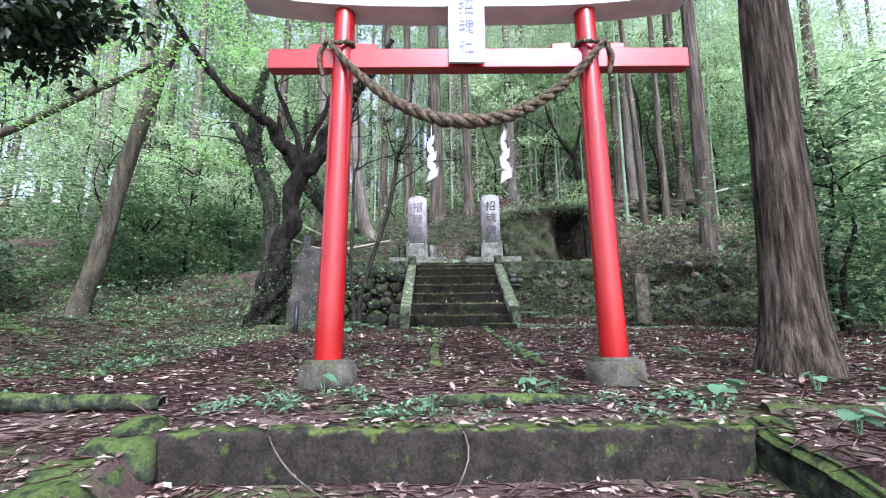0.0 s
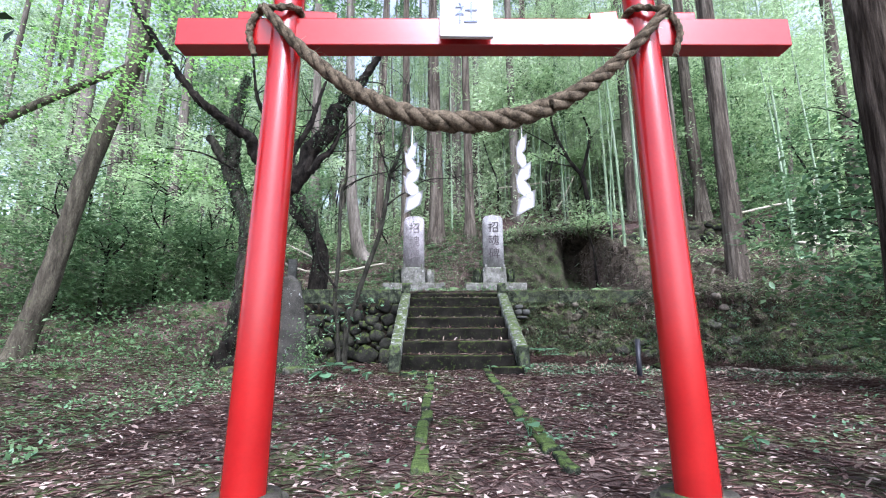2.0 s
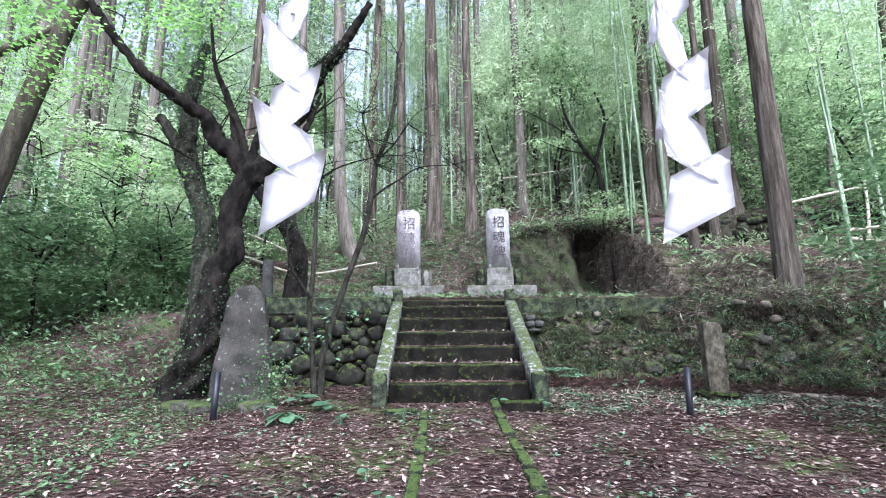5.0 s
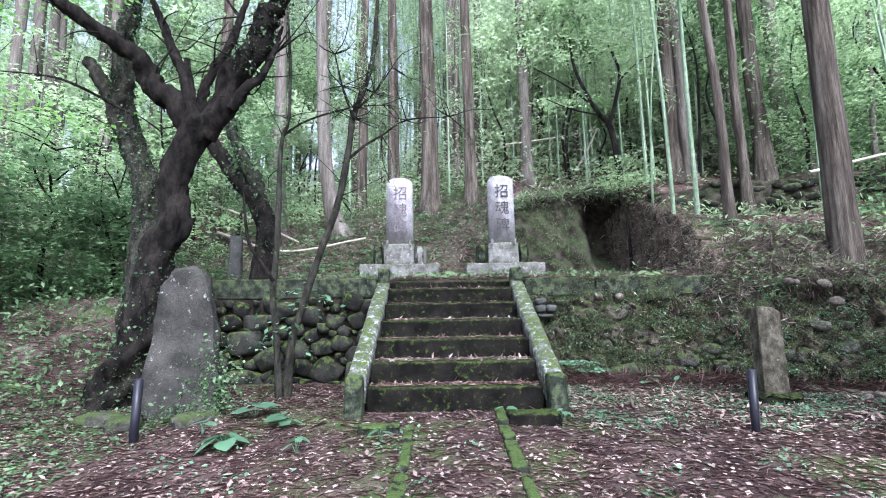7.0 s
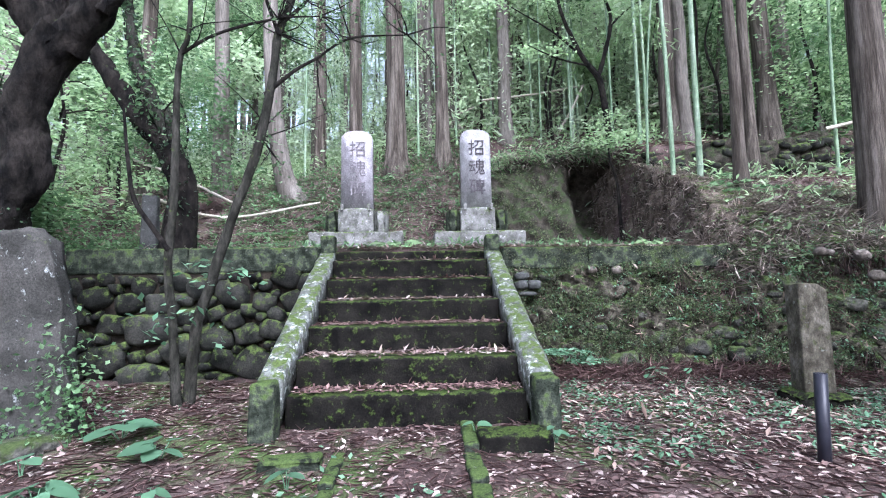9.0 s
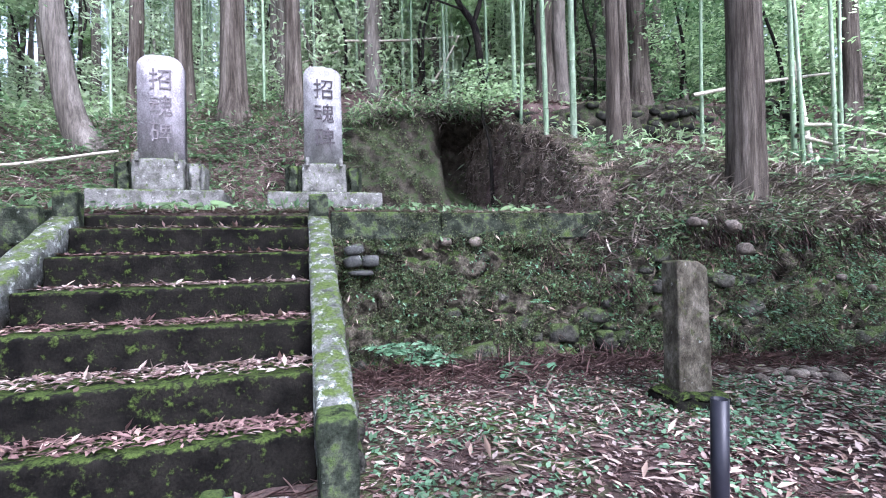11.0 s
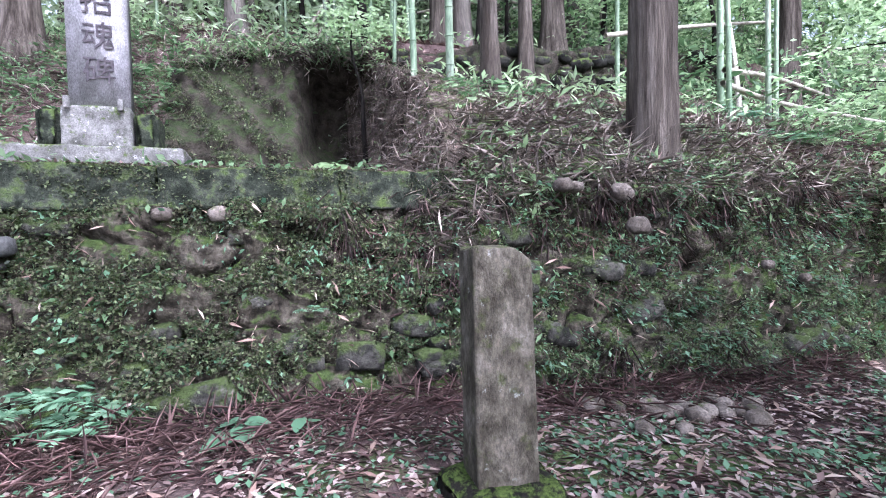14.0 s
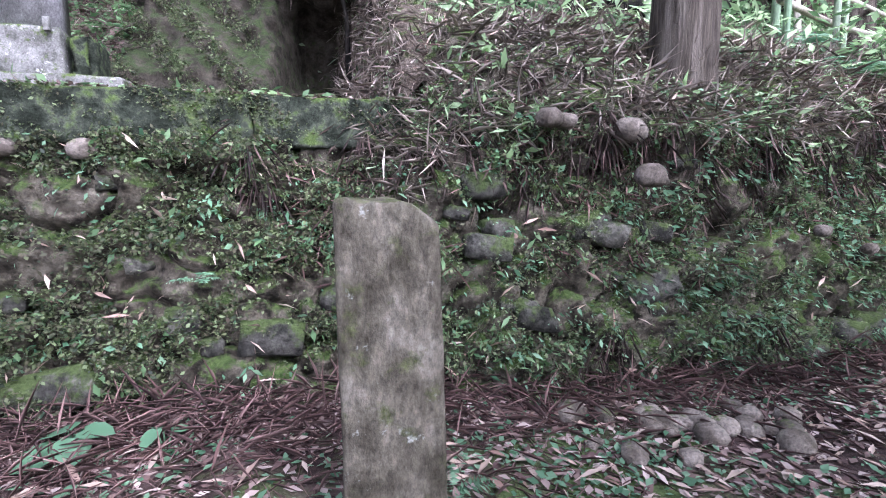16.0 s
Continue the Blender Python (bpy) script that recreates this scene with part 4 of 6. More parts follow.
def cedar(x, y, r0, h=18.0, lean=(0, 0), seed=1, mat=M_CEDAR, crown=0, label="tall straight cedar with reddish-brown fibrous bark", flare=0.5, bend=0.0):
    t = thing("cedar_tree", (x, y, hz(x, y)), label, "tree", "cedars")
    part("trunk", mesh_np("trunk", *cedar_trunk(h, r0, seed, flare, lean, 14, bend), mat, True), t)
    # A negative crown index picks the unseen crown added to block light.
    part("crown", SHADE_CROWN if crown < 0 else CROWNS[crown % 3], t, "high green crown", Matrix.LocRotScale((lean[0] * h, lean[1] * h, 0 if crown < 0 else h - (17, 19, 21)[crown % 3]), Euler((0, 0, seed)), (1, 1, 1)))
    return t


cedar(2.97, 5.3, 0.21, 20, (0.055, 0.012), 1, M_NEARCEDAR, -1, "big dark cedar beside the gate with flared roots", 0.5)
cedar(7.4, 14.0, 0.26, 19, (0.012, 0.0), 2, M_CEDAR, 1, "large cedar with fibrous bark on top of the bank", 0.35)
SPECS = ((-2.95, 19.8, 0.23, (-0.04, 0.0)), (0.14, 20.3, 0.27, (-0.015, 0)), (1.42, 20.4, 0.19, (-0.008, 0)), (3.42, 21.5, 0.2, (-0.01, 0)), (6.3, 15.28, 0.1, (-0.03, 0)),
         (7.15, 19.0, 0.2, (0.0, 0)), (7.72, 19.3, 0.19, (-0.012, 0)), (9.22, 18.3, 0.22, (0.002, 0)), (7.9, 17.15, 0.12, (0.004, 0)), (10.9, 19.8, 0.22, (0.01, 0)),
         (-1.1, 21.5, 0.2, (-0.01, 0)), (-2.3, 22.0, 0.17, (0.01, 0)), (-4.6, 20.5, 0.22, (-0.03, 0)), (-6.2, 19.5, 0.2, (0.02, 0)), (12.5, 16.0, 0.2, (0.02, 0)), (2.0, 23.5, 0.18, (0, 0)),
         (-0.3, 24.0, 0.16, (0.012, 0)), (4.6, 24.5, 0.17, (0.0, 0)), (5.6, 23.2, 0.14, (0.02, 0)))
for k, (x, y, r0, ln) in enumerate(SPECS):
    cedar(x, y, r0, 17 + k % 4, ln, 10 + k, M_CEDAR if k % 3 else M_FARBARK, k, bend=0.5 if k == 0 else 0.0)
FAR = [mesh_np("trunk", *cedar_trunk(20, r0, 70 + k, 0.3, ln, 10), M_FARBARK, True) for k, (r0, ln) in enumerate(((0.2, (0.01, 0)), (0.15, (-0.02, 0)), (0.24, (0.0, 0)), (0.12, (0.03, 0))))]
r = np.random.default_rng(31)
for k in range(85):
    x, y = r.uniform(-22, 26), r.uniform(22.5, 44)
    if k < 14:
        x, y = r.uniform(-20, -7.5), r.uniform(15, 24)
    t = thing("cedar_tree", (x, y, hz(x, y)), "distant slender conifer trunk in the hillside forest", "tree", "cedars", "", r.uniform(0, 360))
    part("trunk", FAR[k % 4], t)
    part("crown", CROWNS[k % 3], t, "high green crown")

# ---- bamboo ----
def culm(h, r0, seed, bend):
    pts = []
    for z in np.linspace(-0.2, h, 12):
        u = max(z, 0) / h
        pts.append((bend * u ** 2.2, 0.2 * bend * u ** 2, z, r0 * (1 - 0.75 * u)))
    v, f = tube(pts, 8, 0.3)
    out = [(v, f)]
    for z in np.arange(0.25, h * 0.8, 0.32):
        u = z / h
        rr = r0 * (1 - 0.75 * u)
        out.append(tube([(bend * u ** 2.2, 0.2 * bend * u ** 2, z - 0.012, rr * 1.02), (bend * u ** 2.2, 0.2 * bend * u ** 2, z, rr * 1.16), (bend * u ** 2.2, 0.2 * bend * u ** 2, z + 0.012, rr * 1.02)], 8, 0.02))
    return joined(out)


def bamboo_top(h, bend, seed):
    q = np.random.default_rng(seed)
    P = []
    for k in range(26):
        u = q.uniform(0.45, 1.0)
        c = np.array([bend * u ** 2.2, 0.2 * bend * u * u, h * u])
        a, L = q.uniform(0, 6.28), q.uniform(0.4, 1.3)
        for s in np.linspace(0.3, 1, 4):
            P.append(c + (math.cos(a) * L * s, math.sin(a) * L * s, 0.25 * s - 0.3 * s * s) + q.normal(size=(8, 3)) * 0.13)
    return leaf_cloud("foliage", np.vstack(P), 0.2, M_BRIGHT, 0.16, 0.3, 0.4, 0.3, seed)


BAM = []
for k, (h, r0, bend) in enumerate(((10, 0.045, 0.3), (11, 0.04, -0.8), (9, 0.035, 1.2), (12, 0.05, -0.2))):
    BAM.append((mesh_np("culm", *culm(h, r0, k, bend), M_BAMBOO, True), bamboo_top(h, bend, 90 + k)))


def bamboo(x, y, k, rz=0.0, s=1.0, label="green bamboo culm with pale node rings"):
    t = thing("bamboo", (x, y, hz(x, y)), label, "bamboo", "bamboo grove", "", rz)
    t.scale = (s, s, s)
    part("culm", BAM[k % 4][0], t)
    part("foliage", BAM[k % 4][1], t, "thin bright green leaves")


for k, (x, y, rz, s) in enumerate(((5.96, 18.2, 60, 1.15), (5.72, 16.4, 10, 1.25), (5.75, 17.5, 0, 1.0), (6.2, 16.3, 90, 1.2), (6.35, 18.6, 200, 0.9), (5.9, 19.6, 40, 1.0), (9.5, 14.75, 60, 1.1), (9.9, 15.2, 10, 1.0), (10.6, 15.0, 180, 0.9), (9.3, 16.6, 120, 1), (11.5, 15.5, 0, 1.1))):
    bamboo(x, y, k, rz, s)
r = np.random.default_rng(41)
for k in range(120):
    x = r.uniform(3.5, 16) if k % 4 else r.uniform(-3, 5)
    bamboo(x, r.uniform(20.5, 34), k, r.uniform(0, 360), r.uniform(0.7, 1.2), "slender bamboo on the hillside")
for k in range(46):
    a = np.array((r.uniform(2, 15), r.uniform(20.8, 28)))
    d = np.array((r.uniform(-3.5, 3.5), r.uniform(-0.8, 0.8)))
    e = a + d
    z0, z1 = hz(*a) + r.uniform(0.2, 1.6), hz(*e) + r.uniform(0.2, 2.6)
    m = (a + e) / 2
    v, f = tube([(*a, z0, 0.035), (*m, (z0 + z1) / 2 - 0.05, 0.032), (*e, z1, 0.026)], 7, 0.4)
    single("fallen_bamboo", mesh_np("fallen_bamboo", v - (*a, z0), f, M_DEADBAMBOO, True), (*a, z0), "fallen dead bamboo pole lying across the slope", "bamboo", "fallen bamboo")
for pts in (((9.6, 14.9, 3.95), (11.5, 15.5, 4.2), (14, 16.2, 4.3)), ((9.5, 14.85, 3.75), (11.2, 15.2, 3.7), (14, 15.3, 3.6)), ((8.9, 16.4, 4.9), (11, 16.6, 5.4), (13.5, 16.8, 5.9)), ((10.3, 15.2, 3.4), (11.2, 16.0, 4.8), (12, 16.8, 6.2)),
            ((-5.6, 18.6, 4.1), (-3.8, 18.6, 3.55), (-1.6, 18.7, 3.9)), ((-6.5, 19, 5.2), (-5, 19.2, 4.6), (-3.6, 19.3, 3.9))):
    p = [(*q, 0.04 - 0.006 * k) for k, q in enumerate(pts)]
    v, f = tube(p, 8, 0.4)
    single("fallen_bamboo", mesh_np("fallen_bamboo", v - pts[0], f, M_DEADBAMBOO, True), pts[0], "pale fallen bamboo pole leaning across the undergrowth", "bamboo", "fallen bamboo")

# ---- maple by the west wall ----
mz = hz(-3.5, 12.5)
maple = thing("maple_tree", (-3.5, 12.5, mz), "old dark-barked maple with crooked limbs and bright green leaves", "tree")
minv = Matrix.Translation((3.5, -12.5, -mz))
MAPLE_LIMBS = (((-4.0, 12.35, 0.55, 0.34), (-3.72, 12.4, 1.1, 0.29), (-3.56, 12.4, 1.9, 0.24), (-3.49, 12.4, 2.62, 0.215), (-3.29, 12.4, 3.02, 0.2), (-3.36, 12.4, 3.48, 0.185), (-3.3, 12.4, 3.84, 0.205), (-3.13, 12.4, 4.21, 0.2), (-2.93, 12.4, 4.48, 0.2)),
         ((-2.98, 12.4, 4.38, 0.2), (-3.32, 12.3, 4.78, 0.17), (-3.6, 12.2, 5.0, 0.15), (-3.74, 12.1, 5.34, 0.13), (-3.93, 12.0, 5.49, 0.108), (-4.16, 11.9, 5.64, 0.097), (-4.43, 11.8, 5.83, 0.088), (-4.76, 11.6, 6.1, 0.075), (-5.5, 11.4, 7.1, 0.06), (-6.3, 11.2, 8.4, 0.04)),
         ((-2.96, 12.4, 4.38, 0.2), (-2.68, 12.35, 4.73, 0.185), (-2.58, 12.3, 5.08, 0.175), (-2.37, 12.2, 5.35, 0.165), (-2.13, 12.15, 5.59, 0.165), (-2.02, 12.1, 5.88, 0.15), (-1.75, 12.0, 6.25, 0.12), (-1.4, 11.9, 6.6, 0.09), (-0.9, 11.8, 7.4, 0.05)),
         ((-3.1, 12.3, 4.6, 0.08), (-3.22, 12.25, 5.22, 0.064), (-3.4, 12.25, 5.6, 0.06), (-3.56, 12.25, 6.0, 0.05), (-3.77, 12.25, 6.5, 0.036), (-3.9, 12.2, 7.4, 0.02)),
         ((-3.04, 12.4, 4.62, 0.075), (-2.98, 12.4, 5.03, 0.066), (-2.85, 12.4, 5.36, 0.06), (-2.61, 12.4, 5.81, 0.056), (-2.5, 12.4, 6.2, 0.046), (-2.3, 12.4, 6.9, 0.028)),
         ((-3.95, 12.7, 0.7, 0.25), (-3.9, 12.7, 1.8, 0.2), (-3.86, 12.7, 2.67, 0.18), (-3.85, 12.7, 3.09, 0.172), (-3.92, 12.7, 3.68, 0.16), (-4.1, 12.7, 4.23, 0.165), (-4.36, 12.7, 4.79, 0.17), (-4.39, 12.7, 5.37, 0.145), (-4.42, 12.7, 5.9, 0.135), (-4.36, 12.7, 6.4, 0.11), (-4.2, 12.7, 7.2, 0.06)),
         ((-4.33, 12.68, 4.8, 0.13), (-4.63, 12.65, 5.28, 0.097), (-4.91, 12.65, 5.68, 0.08)),
         ((-2.5, 12.25, 4.68, 0.075), (-2.27, 12.2, 4.97, 0.065), (-2.08, 12.2, 5.13, 0.054), (-1.94, 12.2, 5.45, 0.04), (-1.8, 12.2, 5.9, 0.02)),
         ((-3.9, 12.1, 4.6, 0.02), (-4.33, 11.8, 4.81, 0.018), (-4.76, 11.8, 4.96, 0.013), (-5.4, 11.7, 5.0, 0.006)))
for k, lm in enumerate(MAPLE_LIMBS):
    part("limb" if k else "trunk", mesh_np("limb", *tube(lm, 22, 0.045, 0.5, k * 3.1, 0.0, 0.3), M_GREYBARK if k in (5, 6) else M_DARKBARK, True), maple, "ivy-clad limb" if k == 5 else "", minv)
q = np.random.default_rng(58)
for k in range(40):
    lm = MAPLE_LIMBS[(1, 2, 3, 4, 7)[k % 5]]
    a = np.array(lm[q.integers(2, len(lm) - 1)][:3])
    d = q.normal(size=3) * (1.0, 0.5, 0.7) + (0, 0, 0.35)
    d /= np.linalg.norm(d)
    b = a + d * q.uniform(0.25, 0.6)
    c = b + (d + q.normal(size=3) * 0.6) * q.uniform(0.2, 0.6)
    part("twig", mesh_np("twig", *tube(((*a, 0.016), (*b, 0.009), (*c, 0.004)), 6, 0.1, 0.2, k), M_DARKBARK, True), maple, "", minv)


def limb_leaves(lines, n, out, seed):
    """Places for creeper leaves just off the surface of limbs."""
    q = np.random.default_rng(seed)
    s = np.vstack([spline(ln, 0.05) for ln in lines])
    s = s[q.integers(0, len(s), n)]
    d = q.normal(size=(n, 3))
    d /= np.linalg.norm(d, axis=1)[:, None]
    return s[:, :3] + d * (s[:, 3:4] + out * q.uniform(0.2, 1, (n, 1)))


part("ivy", leaf_cloud("ivy", np.vstack([limb_leaves([MAPLE_LIMBS[5][1:]], 6000, 0.05, 4), limb_leaves([MAPLE_LIMBS[2][3:8]], 900, 0.08, 5), limb_leaves([MAPLE_LIMBS[0][:4]], 1200, 0.05, 6)]), 0.042, M_IVY, 0.7, 0.2, 0.4, 0.4, 7), maple, "small dark green ivy leaves", minv)
P = [clumps(46, 60, (-5.8, 10.8, 6.9), (2.6, 2.0, 1.3), 0.3, 1, 0.2, 0.35), clumps(24, 50, (-4.2, 11.6, 8.2), (2.0, 1.6, 1.0), 0.3, 2, 0.2, 0.35),
     clumps(20, 45, (-7.2, 10.6, 5.2), (1.6, 1.6, 0.9), 0.3, 3, 0.2, 0.35), clumps(10, 40, (-2.2, 12.0, 8.4), (1.6, 1.2, 0.6), 0.28, 4, 0.2, 0.35), clumps(8, 40, (-5.0, 11.9, 4.6), (0.7, 0.8, 0.4), 0.25, 5, 0.2, 0.35)]
part("crown", leaf_cloud("crown", np.vstack(P), 0.085, M_MAPLELEAF, 0.6, 0.8, 0.1, 0.4, 6), maple, "layered bright green leaves", minv)

# second twisted stem on the terrace and thin bare shrub stems
z = hz(-2.5, 14.8)
st = thing("dark_tree", (-2.5, 14.8, z), "leaning ivy-clad dark tree on the terrace", "tree")
STEMS = (((-0.3, -0.2, -0.3, 0.24), (-0.31, -0.2, 0.3, 0.21), (-0.32, -0.2, 1.05, 0.17), (-0.49, -0.2, 1.47, 0.158), (-0.85, -0.2, 1.89, 0.146), (-1.15, -0.2, 2.32, 0.134), (-1.49, -0.2, 2.8, 0.115), (-1.8, -0.2, 3.4, 0.08), (-2.0, -0.2, 4.4, 0.05)),
         ((-0.38, -0.2, 1.3, 0.12), (-0.55, -0.2, 1.89, 0.13), (-0.81, -0.2, 2.32, 0.118), (-1.01, -0.2, 2.83, 0.094), (-1.15, -0.2, 3.6, 0.06), (-1.2, -0.2, 4.6, 0.03)))
for k, lm in enumerate(STEMS):
    part("limb" if k else "trunk", mesh_np("limb", *tube(lm, 16, 0.06, 0.4, k + 5.5, 0.0, 0.25), M_GREYBARK if k else M_DARKBARK, True), st)
part("ivy", leaf_cloud("ivy", limb_leaves([STEMS[1], STEMS[0][1:5]], 1500, 0.05, 9), 0.06, M_IVY, 0.7, 0.2, 0.4, 0.4, 9), st, "dark green ivy leaves")
part("crown", leaf_cloud("crown", clumps(16, 30, (-0.6, 0, 2.2), (0.7, 0.6, 1.4), 0.16, 8), 0.09, M_MID, 0.5, 0.5, 0.2, 0.4, 8), st, "sparse ivy leaves")
z = hz(-1.75, 12.6)
sh = thing("bare_shrub", (-1.75, 12.6, z), "thin bare-stemmed small tree growing against the west wall", "shrub")
sinv = Matrix.Translation((1.75, -12.6, -z))
SHRUB = (((-1.78, 12.55, 0.55, 0.055), (-1.85, 12.55, 1.46, 0.044), (-1.92, 12.55, 2.05, 0.044), (-1.89, 12.55, 2.63, 0.044), (-1.88, 12.55, 3.36, 0.04), (-1.89, 12.55, 3.89, 0.035), (-1.86, 12.55, 4.38, 0.03), (-1.78, 12.55, 4.65, 0.026), (-1.79, 12.55, 5.56, 0.024), (-1.87, 12.55, 6.6, 0.015)),
         ((-1.72, 12.65, 0.55, 0.07), (-1.68, 12.7, 1.4, 0.058), (-1.56, 12.7, 1.83, 0.055), (-1.34, 12.7, 2.57, 0.054), (-1.17, 12.7, 3.07, 0.052), (-1.04, 12.7, 3.5, 0.052), (-0.91, 12.7, 4.27, 0.05), (-0.86, 12.7, 4.72, 0.046), (-0.7, 12.7, 5.18, 0.042), (-0.56, 12.7, 5.76, 0.037), (-0.48, 12.7, 7.0, 0.025)),
         ((-1.9, 12.52, 2.24, 0.03), (-2.08, 12.5, 2.5, 0.025), (-2.26, 12.5, 2.78, 0.024), (-2.34, 12.5, 3.19, 0.02), (-2.41, 12.5, 3.8, 0.012)),
         ((-1.89, 12.58, 4.4, 0.021), (-1.48, 12.6, 4.66, 0.016), (-0.84, 12.6, 4.84, 0.014), (-0.39, 12.6, 4.87, 0.008)),
         ((-1.0, 12.7, 4.0, 0.027), (-0.69, 12.7, 4.27, 0.02), (-0.43, 12.7, 4.43, 0.016), (-0.05, 12.7, 4.67, 0.014), (0.6, 12.7, 4.72, 0.007)),
         ((-0.86, 12.7, 4.8, 0.022), (-0.54, 12.7, 5.12, 0.016), (-0.27, 12.7, 5.53, 0.009)),
         ((-0.84, 12.65, 4.67, 0.021), (-1.01, 12.6, 5.18, 0.016), (-1.13, 12.6, 5.7, 0.009)))
for k, ln_ in enumerate(SHRUB):
    part("stem", mesh_np("stem", *tube(ln_, 8, 0.08, 0.25, k), M_GREYBARK if k < 2 else M_DARKBARK, True), sh, "", sinv)
r = np.random.default_rng(51)
TIPS = []
for k in range(70):
    ln_ = SHRUB[(0, 1, 1, 3, 4, 5, 6)[k % 7]]
    a = np.array(ln_[r.integers(len(ln_) // 2, len(ln_))][:3])
    d = r.normal(size=3) * (1, 0.6, 0.6) + (0.1, 0, 0.3)
    d /= np.linalg.norm(d)
    b = a + d * r.uniform(0.15, 0.4)
    c = b + (d + r.normal(size=3) * 0.5) * r.uniform(0.15, 0.45)
    TIPS += [b, c]
    part("twig", mesh_np("twig", *tube(((*a, 0.01), (*b, 0.007), (*c, 0.003)), 5, 0.12), M_DARKBARK, True), sh, "", sinv)
part("leaves", leaf_cloud("leaves", (np.repeat(np.array(TIPS), 9, 0) + r.normal(size=(1260, 3)) * 0.09), 0.055, M_MID, 0.5, 0.6, 0.2, 0.4, 13), sh, "thin scatter of small leaves", sinv)
part("crown", leaf_cloud("crown", clumps(9, 9, (0.1, 0, 1.0), (0.5, 0.2, 0.7), 0.1, 12), 0.1, M_FERN, 0.5, 0.6, 0.2, 0.4, 12), sh, "scattered leaves")

# leaning trunk in the west
lz = hz(-7.5, 11.7)
ln = thing("leaning_tree", (-7.5, 11.7, lz), "grey leaning tree trunk with a mossy side branch", "tree")
linv = Matrix.Translation((7.5, -11.7, -lz))
part("trunk", mesh_np("trunk", *tube(((-7.6, 11.7, lz - 0.3, 0.28), (-7.45, 11.7, lz + 0.3, 0.22), (-7.1, 11.7, 2.65, 0.18), (-6.75, 11.7, 4.6, 0.17), (-6.15, 11.7, 6.8, 0.14), (-5.85, 11.7, 7.5, 0.12)), 14, 0.2, 0.2, 3), M_LEAN, True), ln, "", linv)
part("branch", mesh_np("branch", *tube(((-6.15, 11.65, 6.85, 0.06), (-8.1, 11.6, 5.8, 0.08), (-9.3, 11.6, 5.15, 0.09), (-11, 11.6, 4.4, 0.1)), 12, 0.2, 0.3, 4), M_LEAN, True), ln, "mossy branch", linv)

# sapling on the mound with a spray of leaves
def sapling(x, y, h, seed, mat, n=26, size=0.11, label="slender understorey tree with fine leaves", spread=(0.9, 0.8, 0.7), mid=0.85):
    q = np.random.default_rng(seed)
    t = thing("sapling", (x, y, hz(x, y)), label, "tree", "understorey trees")
    pts = [(0.0, 0, -0.2, 0.05)] + [(q.normal() * 0.12 * u * 3, q.normal() * 0.1, h * u, 0.05 * (1.1 - u)) for u in (0.25, 0.5, 0.75, 1)]
    part("trunk", mesh_np("trunk", *tube(pts, 7, 0.2, 0.15, seed), M_DARKBARK, True), t)
    for k in range(9 if y < 18 else 0):
        u = q.uniform(0.4, 0.95)
        a = q.uniform(0, 6.28)
        c = np.array((0, 0, h * u))
        part("branch", mesh_np("branch", *tube([(*c, 0.02), (*(c + (math.cos(a) * 0.5, math.sin(a) * 0.5, 0.25)), 0.012), (*(c + (math.cos(a) * 1.0, math.sin(a) * 1.0, 0.3)), 0.005)], 5, 0.2), M_DARKBARK, True), t)
    part("crown", leaf_cloud("crown", clumps(n, 40, (0, 0, h * mid), np.array(spread) * h * 0.32, 0.22, seed, 0.2, 0.4), size, mat, 0.5, 0.7, 0.15, 0.4, seed), t)


z = hz(5.75, 19.5)
cs = thing("sapling", (5.75, 19.5, z), "crooked dark sapling beside the hollow with flat leafy sprays", "tree", "understorey trees")
cinv = Matrix.Translation((-5.75, -19.5, -z))
for k, ln_ in enumerate((((5.8, 19.5, z - 0.3, 0.12), (5.78, 19.5, 5.4, 0.095), (5.66, 19.5, 6.83, 0.085), (5.53, 19.5, 7.4, 0.08), (5.11, 19.5, 7.99, 0.06), (4.61, 19.5, 9.18, 0.045), (4.48, 19.5, 10.2, 0.03)),
                         ((5.53, 19.5, 7.35, 0.06), (5.77, 19.5, 8.11, 0.055), (5.96, 19.5, 9.06, 0.045), (5.67, 19.5, 10.0, 0.03)),
                         ((5.1, 19.5, 8.0, 0.03), (4.3, 19.4, 8.6, 0.025), (3.2, 19.3, 9.2, 0.012)), ((5.3, 19.5, 7.7, 0.03), (4.4, 19.3, 7.8, 0.02), (3.6, 19.2, 8.1, 0.01)), ((5.9, 19.5, 8.8, 0.03), (6.6, 19.4, 9.4, 0.02), (7.3, 19.3, 9.6, 0.01)))):
    part("limb" if k else "trunk", mesh_np("limb", *tube(ln_, 10, 0.1, 0.3, k + 2.5), M_DARKBARK, True), cs, "", cinv)
part("crown", leaf_cloud("crown", np.vstack([clumps(26, 34, (4.4, 19.2, 9.6), (2.2, 1.0, 0.5), 0.26, 61, 0.1, 0.3), clumps(12, 30, (6.2, 19.3, 9.5), (1.3, 0.9, 0.4), 0.24, 63, 0.1, 0.3), clumps(10, 26, (4.2, 19.3, 8.1), (0.9, 0.6, 0.3), 0.2, 64, 0.1, 0.3)]), 0.11, M_BRIGHT, 0.5, 0.75, 0.1, 0.4, 61), cs, "flat sprays of fine leaves", cinv)
sapling(5.5, 18.4, 3.0, 62, M_BRIGHT, 24, 0.10, "slender sapling on the terrace edge with feathery leaves")
r = np.random.default_rng(71)
for k in range(46):
    x, y = r.uniform(-14, 18), r.uniform(19.5, 34)
    sapling(x, y, r.uniform(2.5, 7.5), 400 + k, (M_MID, M_BRIGHT, M_HAZYLEAF, M_BRIGHT)[k % 4], 34, 0.17)
